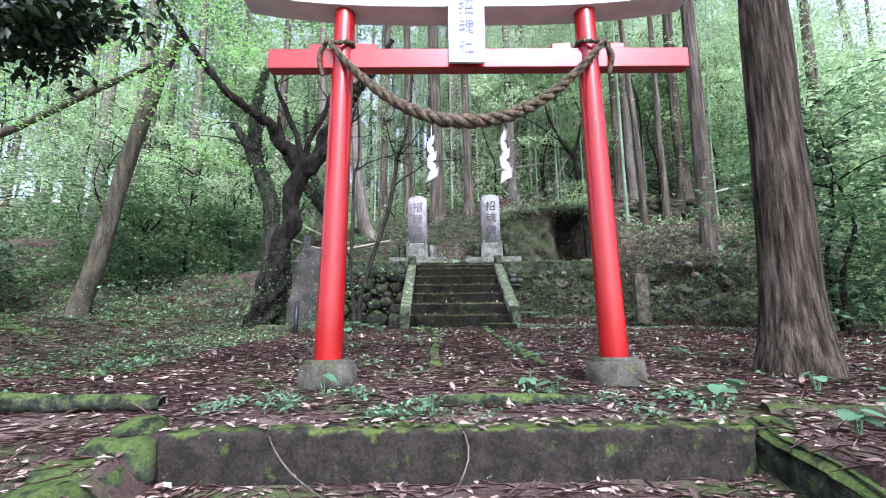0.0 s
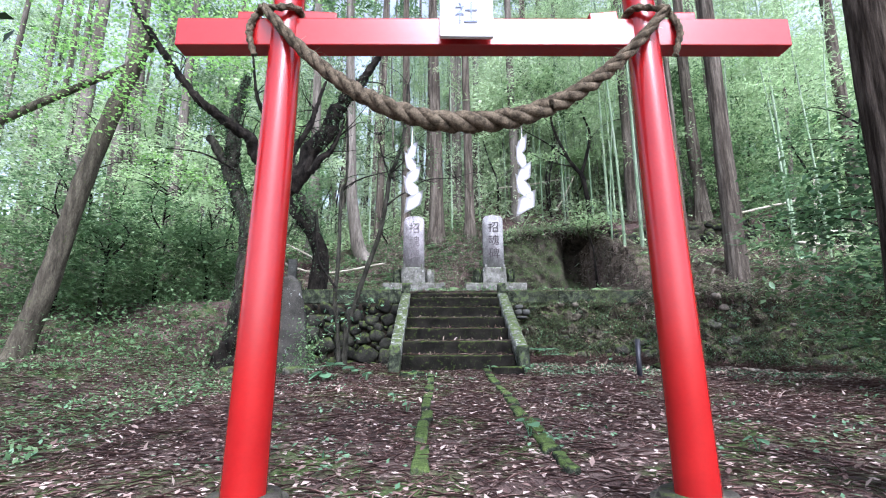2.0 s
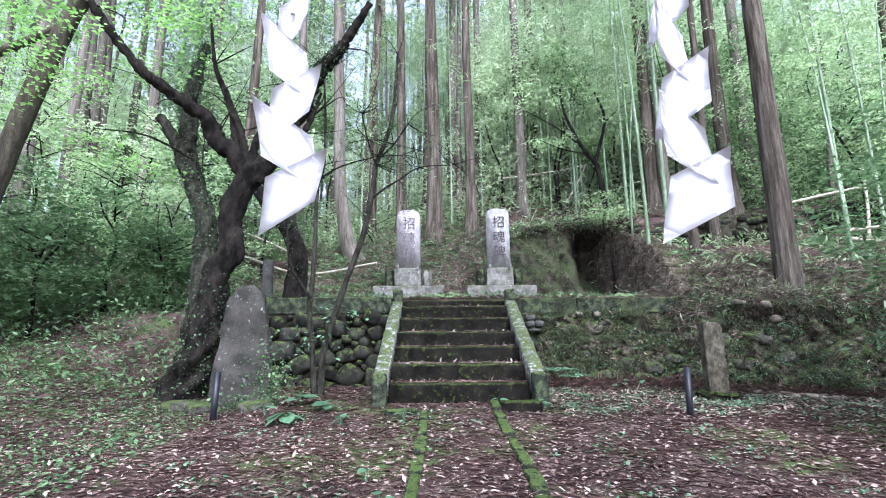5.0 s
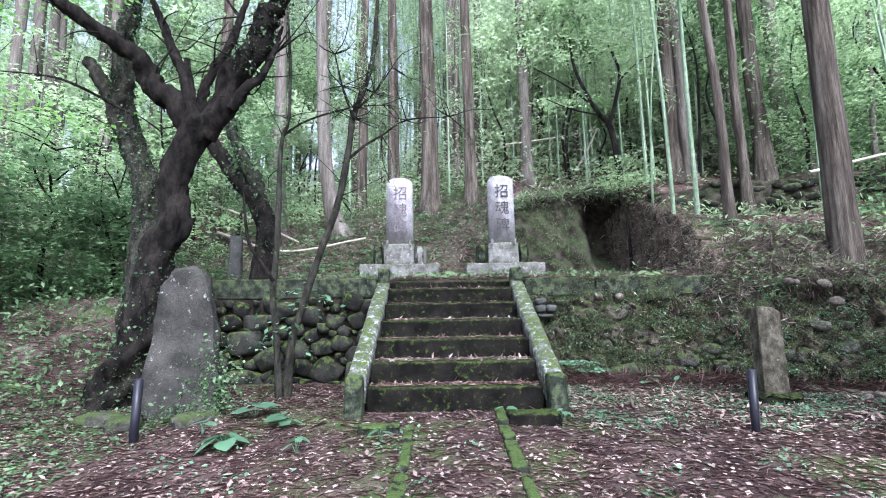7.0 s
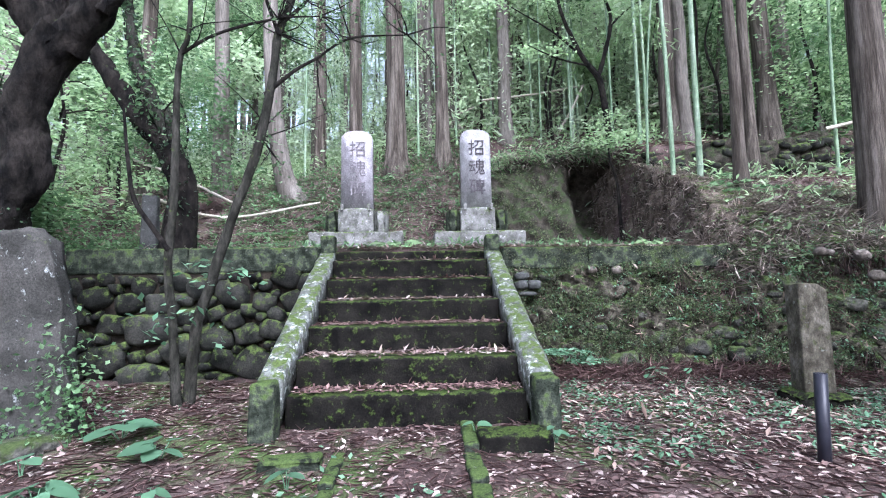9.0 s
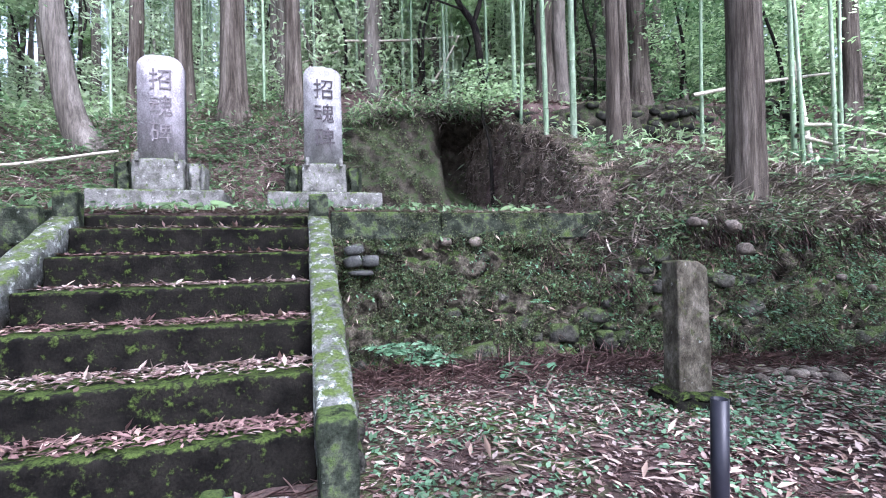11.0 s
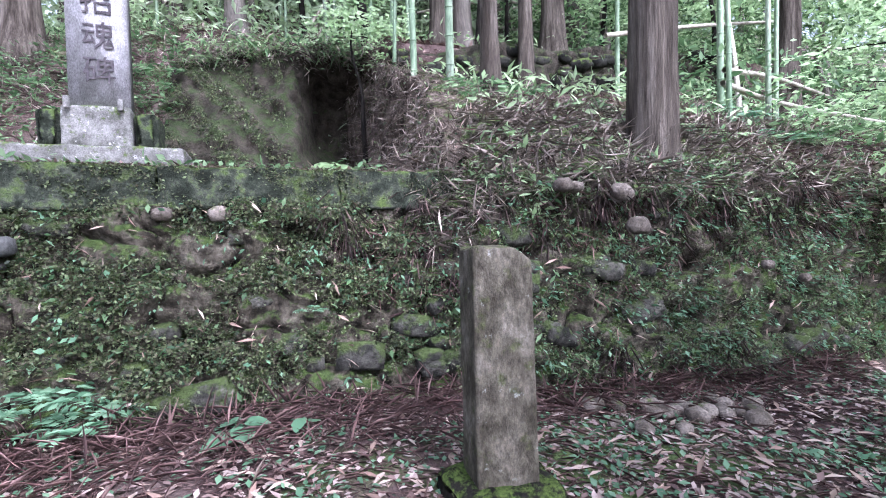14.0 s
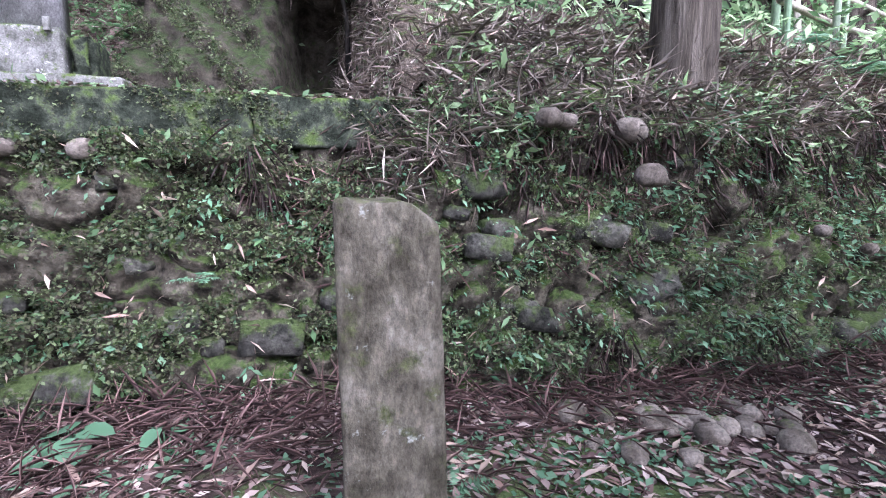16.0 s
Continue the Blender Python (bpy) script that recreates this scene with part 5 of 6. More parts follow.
for k, (x, y, h, m) in enumerate(((-7.2, 13.2, 2.6, M_MID), (-9.8, 11.2, 2.8, M_DARKLEAF), (-5.6, 14.6, 2.2, M_MID), (-8.0, 17.5, 5.5, M_BRIGHT), (-10.5, 18, 7, M_BRIGHT), (-15, 15, 8, M_MID), (-13, 18.5, 8, M_BRIGHT), (-5.2, 19, 4.5, M_MID), (13, 11, 7, M_MID), (-8.5, 13.5, 3.6, M_MID), (-10.5, 12.5, 4.5, M_BRIGHT), (-9.5, 15.5, 5.5, M_BRIGHT), (-6.8, 14.5, 3.2, M_MID), (-12, 14, 6.5, M_MID), (-6.0, 16.5, 5, M_BRIGHT), (-11.5, 10.5, 4, M_DARKLEAF), (-13.5, 11.5, 5, M_MID),
                                  (6.3, 8.6, 3.4, M_DARKLEAF), (7.2, 9.8, 4.6, M_MID), (8.4, 8.8, 5, M_BRIGHT), (10.5, 10, 6, M_BRIGHT), (11.5, 13.5, 4.5, M_BRIGHT), (12.5, 17.5, 6, M_BRIGHT), (10.5, 18.5, 5, M_BRIGHT))):
    sapling(x, y, h, 500 + k, m, 100, 0.12, "dense broadleaf shrub at the edge of the clearing", (1.3, 1.2, 1.5), 0.52)

# dark evergreen boughs over the approach
ev = thing("evergreen_tree", (-5.6, 3.4, hz(-5.6, 3.4)), "dark glossy-leaved evergreen tree reaching over the approach", "tree")
part("trunk", mesh_np("trunk", *tube(((0, 0, -0.3, 0.2), (0.1, 0.1, 1.2, 0.16), (0.4, 0.2, 2.1, 0.12), (1.4, 0.6, 2.5, 0.06), (2.3, 0.9, 2.3, 0.03), (3.1, 1.1, 1.95, 0.01)), 10, 0.2, 0.2, 2), M_DARKBARK, True), ev)
part("crown", leaf_cloud("crown", np.vstack([clumps(46, 40, (2.85, 1.1, 2.0), (0.5, 0.4, 0.34), 0.09, 21), clumps(16, 16, (3.3, 1.15, 2.1), (0.35, 0.3, 0.25), 0.08, 23), clumps(30, 40, (1.0, 0.7, 3.2), (1.2, 1.0, 0.6), 0.2, 22)]), 0.1, M_EVERGREEN, 0.42, 0.4, 0.45, 0.3, 22), ev)

# layered canopy of the far forest: leaves between the trunks, some paled as by haze
r = np.random.default_rng(65)
FOL = [leaf_cloud("foliage", clumps(44, 60, (0, 0, 0), (2.6, 1.6, 2.4), 0.42, 900 + k, 0.1, 0.5), 0.165, (M_HAZYLEAF, M_HAZYLEAF, M_BRIGHT, M_MID)[k], 0.34, 0.45, 0.2, 0.5, 900 + k) for k in range(4)]
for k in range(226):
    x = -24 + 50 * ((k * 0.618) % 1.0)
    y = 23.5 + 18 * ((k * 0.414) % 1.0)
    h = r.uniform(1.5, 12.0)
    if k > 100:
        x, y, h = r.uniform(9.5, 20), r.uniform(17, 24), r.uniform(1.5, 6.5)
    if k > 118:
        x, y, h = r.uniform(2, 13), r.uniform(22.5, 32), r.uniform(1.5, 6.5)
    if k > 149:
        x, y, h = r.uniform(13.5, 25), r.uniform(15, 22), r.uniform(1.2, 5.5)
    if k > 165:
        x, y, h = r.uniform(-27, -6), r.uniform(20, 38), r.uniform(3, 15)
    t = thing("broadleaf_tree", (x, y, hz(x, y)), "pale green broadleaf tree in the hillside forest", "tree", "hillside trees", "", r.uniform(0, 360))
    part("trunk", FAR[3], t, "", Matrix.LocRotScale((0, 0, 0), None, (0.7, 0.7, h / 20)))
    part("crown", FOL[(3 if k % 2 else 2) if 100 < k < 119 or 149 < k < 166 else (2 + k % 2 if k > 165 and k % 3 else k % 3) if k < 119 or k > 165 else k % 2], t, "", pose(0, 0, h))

# ---- undergrowth ----
def on_ground(x, y, dz=0.0):
    return np.stack([x, y, height(x, y) + dz], -1)


def stuff(name, me, label, category):
    return tagged(new(name, me), label, category, "", "stuff")


r = np.random.default_rng(81)
n = 30000
x, y = r.uniform(-14, 18, n), 21.3 + r.uniform(0, 1, n) ** 1.3 * 17
keep = y > 21.3
stuff("undergrowth", leaf_cloud("undergrowth", on_ground(x[keep], y[keep], r.uniform(0, 0.8, keep.sum()) ** 1.5), 0.15, M_BRIGHT, 0.4, 0.5, 0.0, 0.5, 81), "low green undergrowth covering the wooded slope", "undergrowth")
n = 50000
x, y = r.uniform(-20, 22, n), 21.5 + r.uniform(0, 1, n) * 20
stuff("undergrowth", leaf_cloud("undergrowth", on_ground(x, y, r.uniform(0, 1, n) * 1.8), 0.19, M_HAZYLEAF, 0.4, 0.5, 0.1, 0.5, 82), "green undergrowth higher up the slope, paled as by haze", "undergrowth")
n = 20000
x, y = r.uniform(-12, -4.0, n), r.uniform(11.4, 18, n)
stuff("undergrowth", leaf_cloud("undergrowth", on_ground(x, y, r.uniform(0, 0.9, n) ** 2), 0.085, M_MID, 0.45, 0.5, 0.05, 0.5, 83), "mixed low plants on the western bank", "undergrowth")
n = 1500
x, y = r.uniform(5.3, 14, n), 13.6 + r.uniform(0, 1, n) ** 1.2 * 5
stuff("undergrowth", leaf_cloud("undergrowth", on_ground(x, y, 0.05 + r.uniform(0, 0.35, n)), 0.15, M_BRIGHT, 0.28, 0.4, -0.1, 0.5, 84), "broad pale leaves on top of the mound", "undergrowth")
n = 1600
x, y = r.uniform(-3.8, 5, n), r.uniform(14.5, 18, n)
stuff("undergrowth", leaf_cloud("undergrowth", on_ground(x, y, r.uniform(0, 0.12, n)), 0.1, M_MID, 0.4, 0.5, 0.0, 0.5, 85), "small weeds on the terrace", "undergrowth")

# small ferns, ivy and moss plants on the east wall
def patchy(p, seed, cut):
    q = np.random.default_rng(seed)
    c = np.sin(p[:, 0] * 3.1 + 4 * p[:, 2]) + np.sin(p[:, 0] * 7.7 - 9 * p[:, 2]) + np.sin(p[:, 0] * 1.3 + 14 * p[:, 2]) + q.normal(size=len(p)) * 0.7
    return p[c > cut]


P = patchy(bank_surface(230000, 1.8, 12, 0.02, 0.98, 86, 0.09), 1, -0.2)
P = P[~((P[:, 0] > 5.2) & (P[:, 2] > 2.4))]
stuff("wall_plants", leaf_cloud("wall_plants", P, 0.023, M_MOSSLEAF, 0.6, 0.3, 0.35, 0.6, 86), "tiny ferns and moss plants growing on the wall", "plants")
P = patchy(bank_surface(9000, 1.8, 12, 0.02, 0.95, 87, 0.07), 2, 0.4)
stuff("wall_plants", leaf_cloud("wall_plants", P, 0.055, M_MID, 0.45, 0.3, 0.3, 0.5, 87), "small green leaves hanging on the wall", "plants")
P = patchy(bank_surface(5000, 4.9, 13, 0.5, 1.0, 88, 0.09), 3, 0.5)
stuff("wall_plants", leaf_cloud("wall_plants", P, 0.1, M_BRIGHT, 0.35, 0.4, 0.0, 0.5, 88), "pale green leafy plants on the brow of the bank", "plants")
P = patchy(bank_surface(9000, 4.4, 12, 0.3, 1.0, 89, 0.05), 4, 0.3)
stuff("dead_twigs", leaf_cloud("dead_twigs", P, 0.13, M_NEEDLE, 0.06, 0.3, 0.6, 0.6, 89), "dead reddish twigs hanging over the bank", "twigs")
P = bank_surface(650, 1.9, 11, 0.02, 0.98, 90, 0.06)
stuff("dead_leaves", leaf_cloud("dead_leaves", P, 0.1, M_SHEATH, 0.18, 0.2, 0.5, 0.5, 90), "pale dead leaves caught on the wall", "leaf litter")
M_ROOT = leafy("dry_roots", [(0.02, 0.013, 0.011), (0.05, 0.031, 0.025), (0.1, 0.066, 0.055)], 0.0, 0.9)
M_STRAW = leafy("dead_stalks", [(0.09, 0.072, 0.058), (0.22, 0.178, 0.145), (0.4, 0.34, 0.28)], 0.0, 0.8)
q = np.random.default_rng(870)
c = np.vstack([bank_surface(46, 4.7, 10.5, 0.46, 0.66, 871, 0.03), bank_surface(9, 4.2, 6.5, 0.5, 0.9, 872, 0.03), bank_surface(6, 6.0, 8.0, 0.06, 0.2, 873, 0.06)])
P = (c[:, None, :] + q.normal(size=(len(c), 70, 3)) * (0.06, 0.04, 0.07)).reshape(-1, 3)
stuff("hanging_roots", leaf_cloud("hanging_roots", P, 0.15, M_ROOT, 0.014, 0.0, 0.1, 0.6, 870, np.tile((0.0, -0.1, -0.9), (len(P), 1))), "reddish-brown root curtains hanging from the lip of the bank", "roots")
n = 14000
x, y = q.uniform(4.9, 10.5, n), 13.75 + np.abs(q.normal(size=n)) * 0.75
P = np.where((q.uniform(0, 1, n) < 0.45)[:, None], bank_surface(n, 4.9, 10.5, 0.58, 0.92, 874, 0.08), np.stack([x, y, height(x, y) + q.uniform(0.02, 0.16, n)], -1))
stuff("dead_stalks", leaf_cloud("dead_stalks", P, 0.2, M_STRAW, 0.02, 0.35, 0.2, 0.6, 875), "tangle of dead pale stalks over the brow of the bank", "twigs")
c = np.vstack([bank_surface(120, 2.0, 12, 0.06, 0.9, 876, 0.07), bank_surface(110, 5.2, 12, 0.1, 0.6, 877, 0.08)])
P = (c[:, None, :] + q.normal(size=(len(c), 22, 3)) * (0.08, 0.03, 0.06)).reshape(-1, 3)
stuff("wall_plants", leaf_cloud("wall_plants", P, 0.05, M_FERN, 0.35, 0.2, 0.25, 0.5, 878, np.tile((0.0, -0.8, 0.0), (len(P), 1))), "tufts of small bright fern leaves on the wall", "plants")
q = np.random.default_rng(99)
n = 9000
x = q.uniform(1.87, 5.28, n)
z = 2.07 + 0.3 * q.uniform(0, 1, n) ** 0.6
k = (np.sin(x * 5) + np.sin(x * 13 + z * 20) + q.normal(size=n) * 0.8) > 0.2
stuff("wall_plants", leaf_cloud("wall_plants", np.stack([x, np.full(n, 13.925), z], -1)[k], 0.02, M_MOSSLEAF, 0.6, 0.3, 0.4, 0.5, 99), "crust of tiny leaves on the coping stones", "plants")
x, y = q.uniform(1.9, 5.2, 1600), q.uniform(13.94, 14.25, 1600)
stuff("leaf_litter", leaf_cloud("leaf_litter", np.stack([x, y, np.full(1600, 2.365)], -1), 0.045, M_DRY, 0.4, 0.85, 0.0, 0.5, 150), "dead leaf bits on the coping", "leaf litter")

# ---- leaf litter ----
def yard_points(n, x0, x1, y0, y1, seed):
    q = np.random.default_rng(seed)
    x, y = q.uniform(x0, x1, n), q.uniform(y0, y1, n)
    k = ~((x > -0.75) & (x < 1.95) & (y > 11.62)) & (y < 13.6 + 0.2 * (x < 5)) & ~((x > -1.25) & (x < 1.72) & (y > 3.85) & (y < 4.2))
    return x[k], y[k]


x, y = yard_points(64000, -8, 9, 2.0, 13.5, 91)
stuff("leaf_litter", leaf_cloud("leaf_litter", on_ground(x, y, 0.012), 0.055, M_DRY, 0.5, 0.86, 0.0, 0.5, 91), "pale brown dead leaves strewn over the ground", "leaf litter")
x, y = yard_points(90000, -7, 9, 2.0, 13.5, 92)
stuff("leaf_litter", leaf_cloud("leaf_litter", on_ground(x, y, 0.01), 0.13, M_NEEDLE, 0.024, 0.9, 0.0, 0.6, 92), "reddish dead cedar sprays on the ground", "leaf litter")
x, y = yard_points(1000, 1.9, 9, 10.8, 13.5, 93)
stuff("leaf_litter", leaf_cloud("leaf_litter", on_ground(x, y, 0.015), 0.13, M_SHEATH, 0.2, 0.85, 0.0, 0.6, 93), "pale dry bamboo sheaths on the ground by the wall", "leaf litter")
n = 5200
y = 13.42 - np.abs(r.normal(size=n)) * 0.3
x = r.uniform(2.0, 9, n)
stuff("leaf_litter", leaf_cloud("leaf_litter", on_ground(x, y, 0.02 + r.uniform(0, 0.12, n)), 0.17, M_NEEDLE, 0.03, 0.6, -0.05, 0.6, 94), "heaped dead cedar boughs at the foot of the wall", "leaf litter")
for mat, num, size, asp, seed in ((M_DRY, 8000, 0.07, 0.4, 140), (M_NEEDLE, 6000, 0.14, 0.06, 141), (M_SHEATH, 1800, 0.12, 0.18, 142)):
    q = np.random.default_rng(seed)
    up = q.uniform(0, 1, num) < 0.5
    x2, y2 = q.uniform(5.4, 13, num), q.uniform(14.3, 19, num)
    P = np.where(up[:, None], np.stack([x2, y2, height(x2, y2) + 0.03], -1), bank_surface(num, 4.8, 13, 0.5, 1.0, seed, 0.05))
    stuff("leaf_litter", leaf_cloud("leaf_litter", P, size, mat, asp, 0.7, 0.1, 0.5, seed), "dead leaves and twigs over the mound", "leaf litter")
x, y = yard_points(16000, -9, -2.6, 5.5, 12.2, 95)
stuff("ground_plants", leaf_cloud("ground_plants", on_ground(x, y, 0.02), 0.05, M_MID, 0.6, 0.7, -0.1, 0.5, 95), "low green creeping plants among the leaves", "plants")
q = np.random.default_rng(96)
c = np.vstack([np.stack(yard_points(150, -4, 9, 4.5, 13.3, 96), -1), np.stack(yard_points(240, 2, 9, 10.8, 13.3, 98), -1)])
P = (c[:, None, :] + q.normal(size=(len(c), 26, 2)) * 0.14).reshape(-1, 2)
k = ~((P[:, 0] > -0.75) & (P[:, 0] < 1.95) & (P[:, 1] > 11.3))
stuff("ground_plants", leaf_cloud("ground_plants", on_ground(P[k, 0], P[k, 1], 0.02), 0.042, M_FERN, 0.6, 0.7, -0.15, 0.5, 97), "small green seedlings among the dead leaves", "plants")
# litter on the steps and terrace
for kk, (yn, zn) in enumerate(NOSE):
    back = NOSE[kk + 1][0] if kk < 5 else 14.4
    n = 800
    x = r.uniform(XL, XR, n)
    y = yn + (back - yn) * (0.12 + 0.88 * r.uniform(0, 1, n) ** 0.6)
    stuff("step_litter", leaf_cloud("step_litter", np.stack([x, y, np.full(n, zn + 0.015)], -1), 0.065, M_DRY if kk % 2 else M_NEEDLE, 0.35, 0.85, -0.02, 0.6, 100 + kk), "dead leaves and twigs lying on a step", "leaf litter")
    stuff("step_litter", leaf_cloud("step_litter", np.stack([r.uniform(XL, XR, 80), yn + (back - yn) * r.uniform(0.2, 1, 80), np.full(80, zn + 0.02)], -1), 0.07, M_SHEATH, 0.3, 0.85, -0.02, 0.6, 120 + kk), "pale dead leaves lying on a step", "leaf litter")
n = 15000
x, y = r.uniform(-3.6, 5.4, n), r.uniform(14.35, 18.2, n)
stuff("leaf_litter", leaf_cloud("leaf_litter", on_ground(x, y, 0.02), 0.08, M_DRY, 0.35, 0.85, 0.0, 0.5, 130), "dead leaves on the terrace", "leaf litter")
n = 12000
x, y = r.uniform(-9, 12, n), r.uniform(18, 26, n)
stuff("leaf_litter", leaf_cloud("leaf_litter", on_ground(x, y, 0.03), 0.14, M_DRY, 0.35, 0.8, 0.0, 0.5, 131), "dead leaves on the wooded slope", "leaf litter")


# broad-leaved plants
def plant(x, y, z, size, n, seed, mat=M_FERN, label="low plant with broad heart-shaped green leaves", tall=0.12):
    q = np.random.default_rng(seed)
    t = thing("broadleaf_plant", (x, y, z), label, "plant", "broadleaf plants")
    for k in range(n):
        a = 6.28 * k / n + q.uniform(-0.4, 0.4)
        rad = size * q.uniform(0.3, 0.9)
        h = tall * q.uniform(0.6, 1.2)
        bm = bmesh.new()
        s = size * q.uniform(0.6, 1.0)
        out = [(-0.06, 0), (-0.14, 0.22), (0.02, 0.44), (0.35, 0.5), (0.7, 0.32), (1.0, 0)]
        mid = [bm.verts.new((u * s, 0, -0.12 * s * u * u)) for u, _ in out]
        for sg in (1, -1):
            ed = [bm.verts.new((u * s, sg * w_ * s, 0.05 * s - 0.18 * s * u * u)) if w_ else mid[i_] for i_, (u, w_) in enumerate(out)]
            for i_ in range(5):
                f = [mid[i_], mid[i_ + 1], ed[i_ + 1], ed[i_]]
                f = list(dict.fromkeys(f))
                if len(f) > 2:
                    bm.faces.new(f if sg > 0 else f[::-1])
        part("leaf", mesh_bm("leaf", bm, mat, True), t, "", pose(math.cos(a) * rad * 0.5, math.sin(a) * rad * 0.5, h, q.uniform(-15, 15), q.uniform(-5, 25), math.degrees(a)))
        v, f = tube([(0, 0, -0.03, 0.004), (math.cos(a) * rad * 0.3, math.sin(a) * rad * 0.3, h * 0.7, 0.004), (math.cos(a) * rad * 0.5, math.sin(a) * rad * 0.5, h, 0.003)], 5, 0.05)
        part("stalk", mesh_np("stalk", v, f, mat), t)


for k, (x, y, s, n) in enumerate(((-0.62, 4.72, 0.1, 2), (0.9, 4.6, 0.11, 2), (1.8, 4.35, 0.12, 8), (2.05, 3.7, 0.11, 5), (2.35, 3.75, 0.11, 4), (2.5, 4.5, 0.09, 4), (-1.5, 3.0, 0.2, 3), (0.1, 4.15, 0.07, 6), (0.75, 4.75, 0.07, 5), (-1.7, 11.5, 0.26, 6), (-1.2, 11.1, 0.22, 5), (-1.6, 10.5, 0.24, 6), (-2.0, 10.9, 0.18, 3),
                                  (-0.9, 10.4, 0.12, 5), (-0.15, 10.6, 0.12, 3), (-0.3, 8.5, 0.1, 3), (-0.1, 7.9, 0.09, 3), (1.15, 11.4, 0.12, 2), (1.75, 11.2, 0.1, 5), (3.55, 13.15, 0.17, 5), (3.9, 13.1, 0.12, 3), (1.0, 6.9, 0.12, 4), (2.6, 6.4, 0.1, 4))):
    plant(x, y, hz(x, y), s, n, 600 + k)
for k, (x, y) in enumerate(((0.15, 15.0), (0.45, 15.2), (4.4, 14.8))):
    plant(x, y, hz(x, y), 0.26, 5, 640 + k, M_BRIGHT, "low bright green broad-leaved weed on the terrace", 0.1)


# ferns
def fern(x, y, z, size, n, seed, mat=M_FERN):
    q = np.random.default_rng(seed)
    t = thing("fern", (x, y, z), "green fern with arching feathery fronds", "fern", "ferns")
    for k in range(n):
        a = 6.28 * k / n + q.uniform(-0.3, 0.3)
        L = size * q.uniform(0.7, 1.1)
        P, W = [], []
        for u in np.linspace(0.12, 1, 12):
            c = np.array((math.cos(a) * L * u, math.sin(a) * L * u, 0.55 * L * (u - 0.85 * u * u)))
            for sg in (-1, 1):
                P.append(c)
                W.append(np.array((-math.sin(a) * sg + math.cos(a) * 0.4, math.cos(a) * sg + math.sin(a) * 0.4, -0.1)) * 3)
        wl_ = np.repeat(np.sin(np.linspace(0.35, 3.0, 12)), 2)
        part("frond", leaf_cloud("frond", P, L * 0.3 * wl_, mat, 0.3, 0.2, 0.1, 0.1, seed + k, W), t)


fern(2.5, 13.4, 0.95, 0.46, 9, 700)
fern(2.72, 13.3, 0.85, 0.34, 7, 701)
fern(4.0, 13.5, 1.35, 0.16, 5, 702)
fern(5.0, 12.5, 0.62, 0.2, 5, 703)
fern(6.9, 13.3, 1.1, 0.16, 5, 704)
r = np.random.default_rng(76)
for k in range(22):
    x, y = r.uniform(5.3, 10.5), r.uniform(13.55, 14.3)
    fern(x, y, hz(x, y) + 0.08, r.uniform(0.2, 0.34), 6, 1710 + 10 * k, M_BRIGHT if k % 2 else M_FERN)
r = np.random.default_rng(77)
for k in range(26):
    x, y = r.uniform(5.6, 11), r.uniform(13.9, 17)
    fern(x, y, hz(x, y) + 0.03, r.uniform(0.3, 0.55), 6, 710 + k, M_MID if k % 3 else M_FERN)
for k in range(16):
    x, y = r.uniform(-3, 3.2), r.uniform(18.2, 20)
    fern(x, y, hz(x, y), r.uniform(0.4, 0.7), 6, 760 + k, M_MID)

# grassy tufts over the hollow
n = 500
x, y = r.uniform(2.4, 5.7, n), r.uniform(17.3, 18.8, n)
P = np.stack([x, y + 2.0 - 0.5 * blend(4.2, 4.8, x), 4.55 + 0.8 * blend(1.6, 3.4, x) + r.uniform(-0.2, 0.3, n)], -1)
stuff("hanging_grass", leaf_cloud("hanging_grass", P, 0.4, M_MID, 0.09, 0.3, 0.55, 0.4, 800, np.tile((0.0, -1.0, 0.2), (n, 1))), "drooping grass and bamboo leaves over the bank", "grass")

# ivy at the foot of the standing slab and the maple
q = np.random.default_rng(810)
P = np.vstack([q.normal(size=(700, 3)) * (0.16, 0.07, 0.28) + (-2.2, 11.5, 0.95), q.normal(size=(300, 3)) * (0.3, 0.1, 0.1) + (-2.5, 11.35, 0.68), q.normal(size=(500, 3)) * (0.28, 0.2, 0.35) + (-3.55, 12.3, 1.3)])
stuff("ivy", leaf_cloud("ivy", P, 0.05, M_MID, 0.6, 0.3, 0.3, 0.4, 811), "small ivy leaves creeping up the slab and trunk", "ivy")

q = np.random.default_rng(860)
n = 3400
x = q.uniform(2.6, 5.9, n)
P = np.stack([x, 19.75 - 0.35 * blend(4.2, 4.9, x) + q.normal(size=n) * 0.3, 4.5 + 0.8 * blend(1.6, 3.4, x) + q.normal(size=n) * 0.16], -1)
stuff("dead_grass", leaf_cloud("dead_grass", P[:2000], 0.24, M_STRAW, 0.03, 0.2, 0.5, 0.5, 861, np.tile((0.0, -0.8, 0.1), (2000, 1))), "dead grass and roots hanging over the lip of the hollow", "grass")
stuff("bank_plants", leaf_cloud("bank_plants", P[2000:], 0.15, M_BRIGHT, 0.2, 0.4, 0.1, 0.5, 862), "broad green blades along the lip of the hollow", "plants")
n = 9000
x, y = q.uniform(-4.0, 2.7, n), q.uniform(17.9, 21.0, n)
stuff("undergrowth", leaf_cloud("undergrowth", on_ground(x, y, q.uniform(0, 1, n) ** 2 * 0.4), 0.1, M_MID, 0.35, 0.4, 0.1, 0.6, 863), "low plants on the bank behind the memorial stones", "undergrowth")
x, y = q.uniform(-4.0, 2.7, n), q.uniform(17.9, 21.5, n)
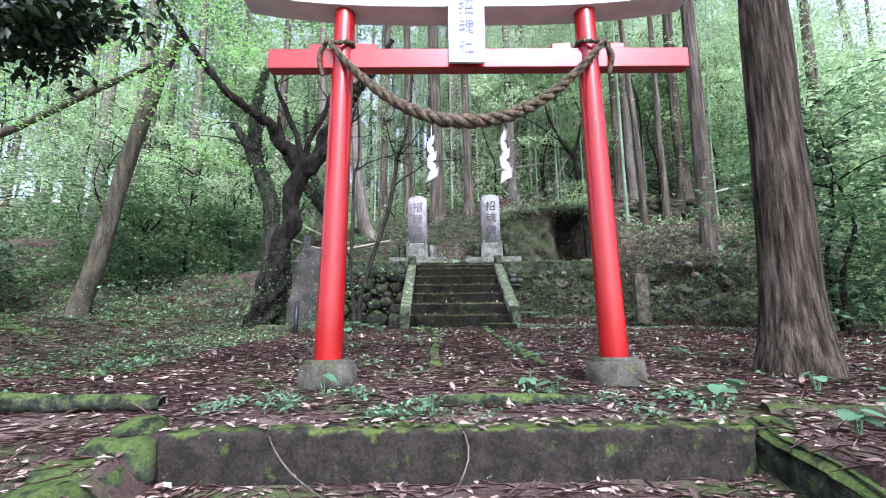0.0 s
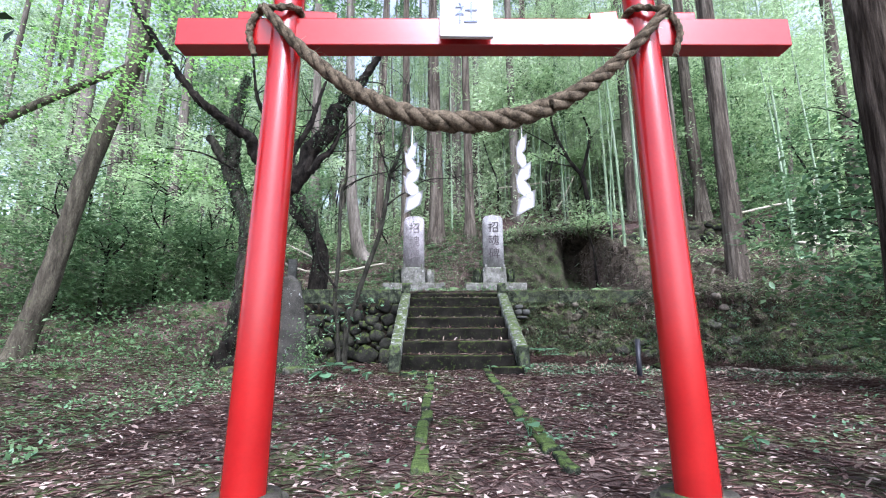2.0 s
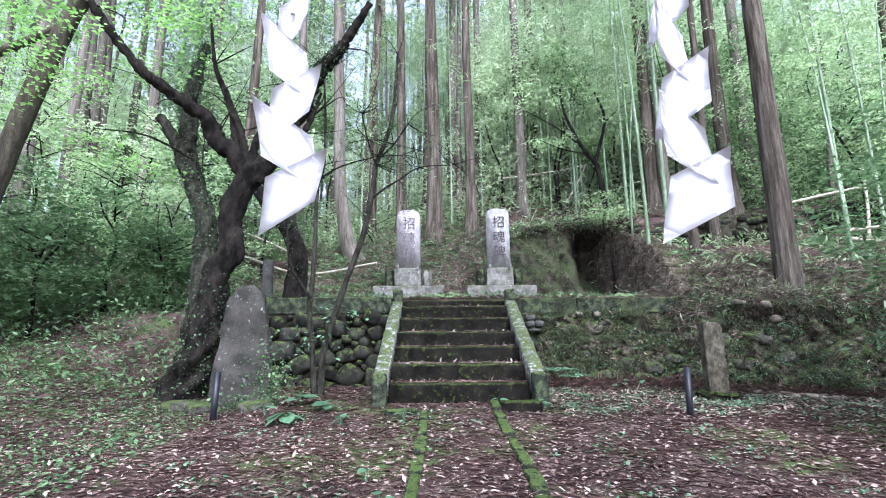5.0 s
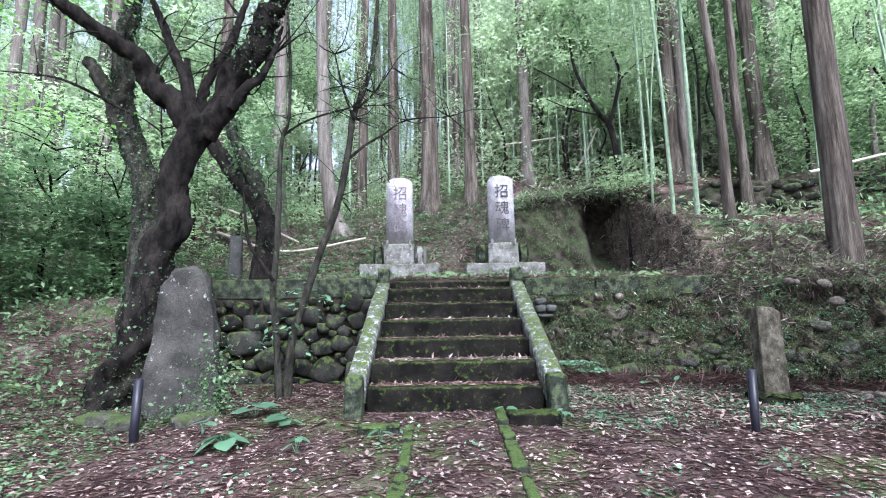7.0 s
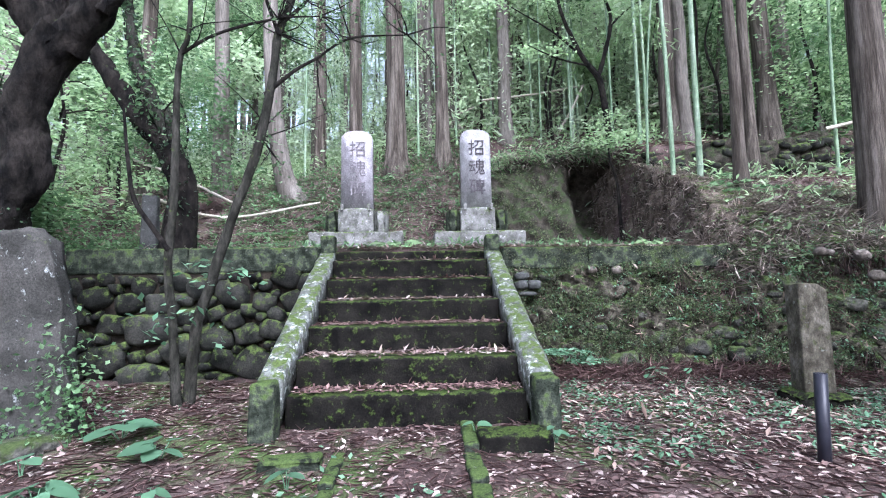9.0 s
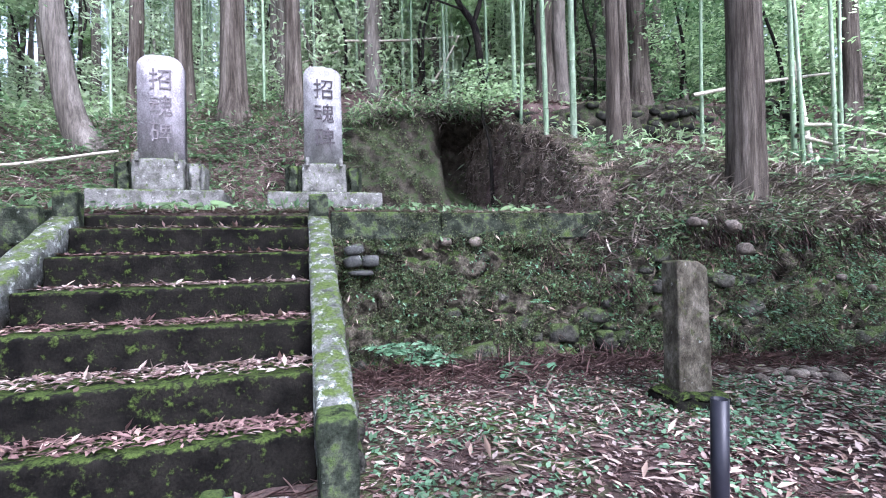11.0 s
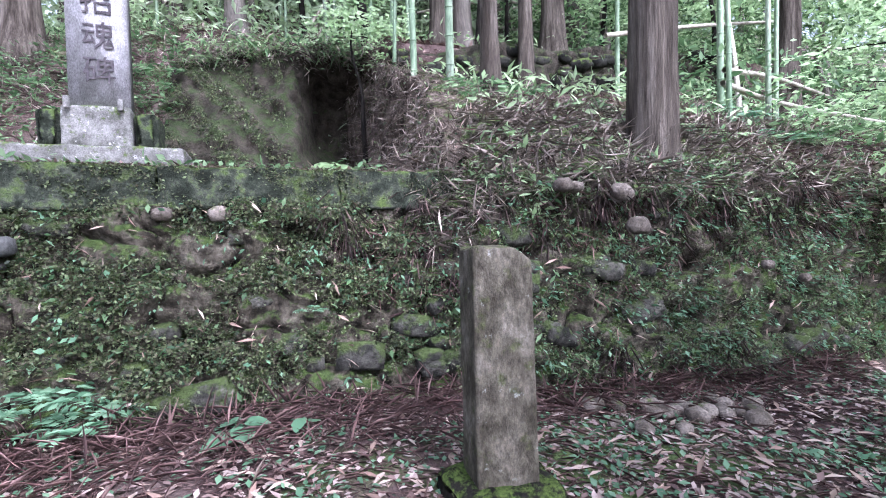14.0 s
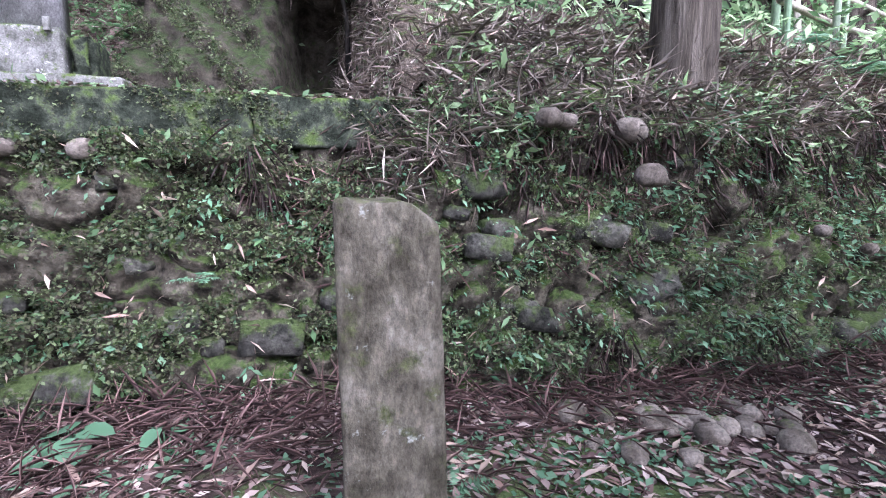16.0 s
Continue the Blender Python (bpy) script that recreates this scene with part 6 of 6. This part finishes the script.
stuff("dead_stalks", leaf_cloud("dead_stalks", on_ground(x, y, 0.02 + q.uniform(0, 0.12, n)), 0.2, M_STRAW, 0.05, 0.6, 0.05, 0.6, 864), "grey dead twigs on the bank behind the memorial stones", "twigs")
x, y = q.uniform(-3.6, 5.4, n), q.uniform(14.3, 18.0, n)
stuff("leaf_litter", leaf_cloud("leaf_litter", on_ground(x, y, 0.03), 0.11, M_STRAW, 0.12, 0.85, 0.0, 0.6, 865), "grey-brown dead leaves and twigs on the terrace", "leaf litter")
q = np.random.default_rng(830)
P = HOLV[q.integers(0, len(HOLV), 26000)] + q.normal(size=(26000, 3)) * (0.06, 0.04, 0.05) + (0, -0.06, 0)
P = P[(P[:, 0] < 4.2) & (np.sin(P[:, 0] * 9 + P[:, 2] * 7) > -0.3)]
stuff("bank_plants", leaf_cloud("bank_plants", P, 0.045, M_MOSSLEAF, 0.5, 0.3, 0.3, 0.5, 831), "small dark plants on the hollowed bank", "plants")
P = SIDEV[q.integers(0, len(SIDEV), 9000)] + q.normal(size=(9000, 3)) * (0.05, 0.06, 0.05) + (-0.04, 0, 0.02)
stuff("bank_plants", leaf_cloud("bank_plants", P[:2600], 0.045, M_MOSSLEAF, 0.5, 0.3, 0.3, 0.5, 832), "small plants on the side of the mound", "plants")
stuff("dead_twigs", leaf_cloud("dead_twigs", P[2600:], 0.14, M_STRAW, 0.025, 0.2, 0.5, 0.5, 833), "dead leaves and roots on the side of the mound", "twigs")
x, y = yard_points(2600, 2.0, 9.5, 10.6, 13.4, 834)
stuff("leaf_litter", leaf_cloud("leaf_litter", on_ground(x, y, 0.02), 0.06, M_DRY, 0.45, 0.8, 0.0, 0.5, 834), "pinkish dead leaves before the wall", "leaf litter")
x, y = yard_points(420, 2.0, 9.5, 10.6, 13.4, 835)
stuff("leaf_litter", leaf_cloud("leaf_litter", on_ground(x, y, 0.03), 0.1, M_SHEATH, 0.25, 0.8, 0.0, 0.5, 835), "pale bamboo sheaths before the wall", "leaf litter")
P = patchy(bank_surface(6000, 4.6, 12, 0.02, 0.7, 836, 0.1), 5, 0.3)
stuff("wall_plants", leaf_cloud("wall_plants", P, 0.065, M_MID, 0.3, 0.2, 0.35, 0.6, 836), "green fern leaves hanging on the bank", "plants")
P = patchy(bank_surface(2600, 1.9, 12, 0.02, 0.9, 837, 0.1), 6, 0.6)
stuff("wall_plants", leaf_cloud("wall_plants", P, 0.05, M_FERN, 0.6, 0.3, 0.2, 0.5, 837), "rounded pale green leaves on the wall", "plants")
x, y = q.uniform(1.5, 14, 11000), q.uniform(20.3, 29, 11000)
stuff("undergrowth", leaf_cloud("undergrowth", on_ground(x, y, q.uniform(0, 1, 11000) * 4.0), 0.22, M_HAZYLEAF, 0.3, 0.4, 0.2, 0.5, 838), "bamboo grass thicket on the slope, paled as by haze", "undergrowth")
x, y = q.uniform(9.5, 22, 8000), q.uniform(14.2, 22, 8000)
stuff("undergrowth", leaf_cloud("undergrowth", on_ground(x, y, q.uniform(0, 1, 8000) ** 2 * 1.2), 0.17, M_MID, 0.35, 0.4, 0.1, 0.5, 839), "mixed undergrowth on the eastern slope", "undergrowth")
# bare creeper stems hanging over the kerb, and weeds along its top
for pts in (((-0.72, 4.0, 0.04), (-0.66, 3.85, -0.02), (-0.55, 3.8, -0.14), (-0.38, 3.7, -0.22), (-0.25, 3.6, -0.235)), ((0.2, 4.1, 0.05), (0.27, 3.86, 0.0), (0.28, 3.8, -0.1), (0.22, 3.72, -0.2), (0.12, 3.5, -0.26))):
    v, f = tube([(*p, 0.004) for p in pts], 6, 0.05, 0.2, 2)
    single("creeper_stem", mesh_np("creeper_stem", v - pts[0], f, M_FARBARK, True), pts[0], "thin bare creeper stem hanging over the kerb", "stem", "creeper stems")
q = np.random.default_rng(820)
c = np.stack([q.uniform(-1.2, 1.8, 26), q.uniform(4.02, 4.7, 26)], -1)
P = (c[:, None, :] + q.normal(size=(26, 34, 2)) * 0.06).reshape(-1, 2)
stuff("ground_plants", leaf_cloud("ground_plants", on_ground(P[:, 0], P[:, 1], 0.03 + q.uniform(0, 0.04, len(P))), 0.035, M_FERN, 0.5, 0.5, 0.0, 0.5, 821), "small weeds along the top of the kerb", "plants")
x, y = q.uniform(-1.2, 1.7, 260), q.uniform(3.9, 4.2, 260)
stuff("leaf_litter", leaf_cloud("leaf_litter", np.stack([x, y, np.full(260, 0.035)], -1), 0.06, M_DRY, 0.5, 0.85, 0.0, 0.5, 822), "dead leaves on the kerb", "leaf litter")
# mossy strip and half-buried timber before the gate
v, f = tube(((0.15, 4.42, 0.07, 0.045), (0.6, 4.44, 0.075, 0.05), (1.05, 4.42, 0.07, 0.04)), 10, 0.1, 0.25, 7)
single("old_timber", mesh_np("old_timber", v - (0.15, 4.42, 0.07), f, M_CAP, True), (0.15, 4.42, 0.07), "rotting moss-covered timber half sunk in the leaves", "timber", "old timbers")
v, f = tube(((1.95, 4.2, 0.0, 0.08), (2.5, 4.15, -0.02, 0.09), (3.4, 4.05, -0.06, 0.1)), 12, 0.1, 0.3, 8)
single("old_log", mesh_np("old_log", v - (1.95, 4.2, 0.0), f, M_LEAN, True), (1.95, 4.2, 0.0), "rotting brown log with moss lying behind the kerb", "log")
v, f = tube(((-3.0, 4.3, 0.12, 0.05), (-2.2, 4.35, 0.11, 0.055), (-1.5, 4.4, 0.09, 0.045)), 10, 0.1, 0.25, 9)
single("old_timber", mesh_np("old_timber", v - (-3.0, 4.3, 0.12), f, M_CAP, True), (-3.0, 4.3, 0.12), "rotting moss-covered timber half sunk in the leaves", "timber", "old timbers")
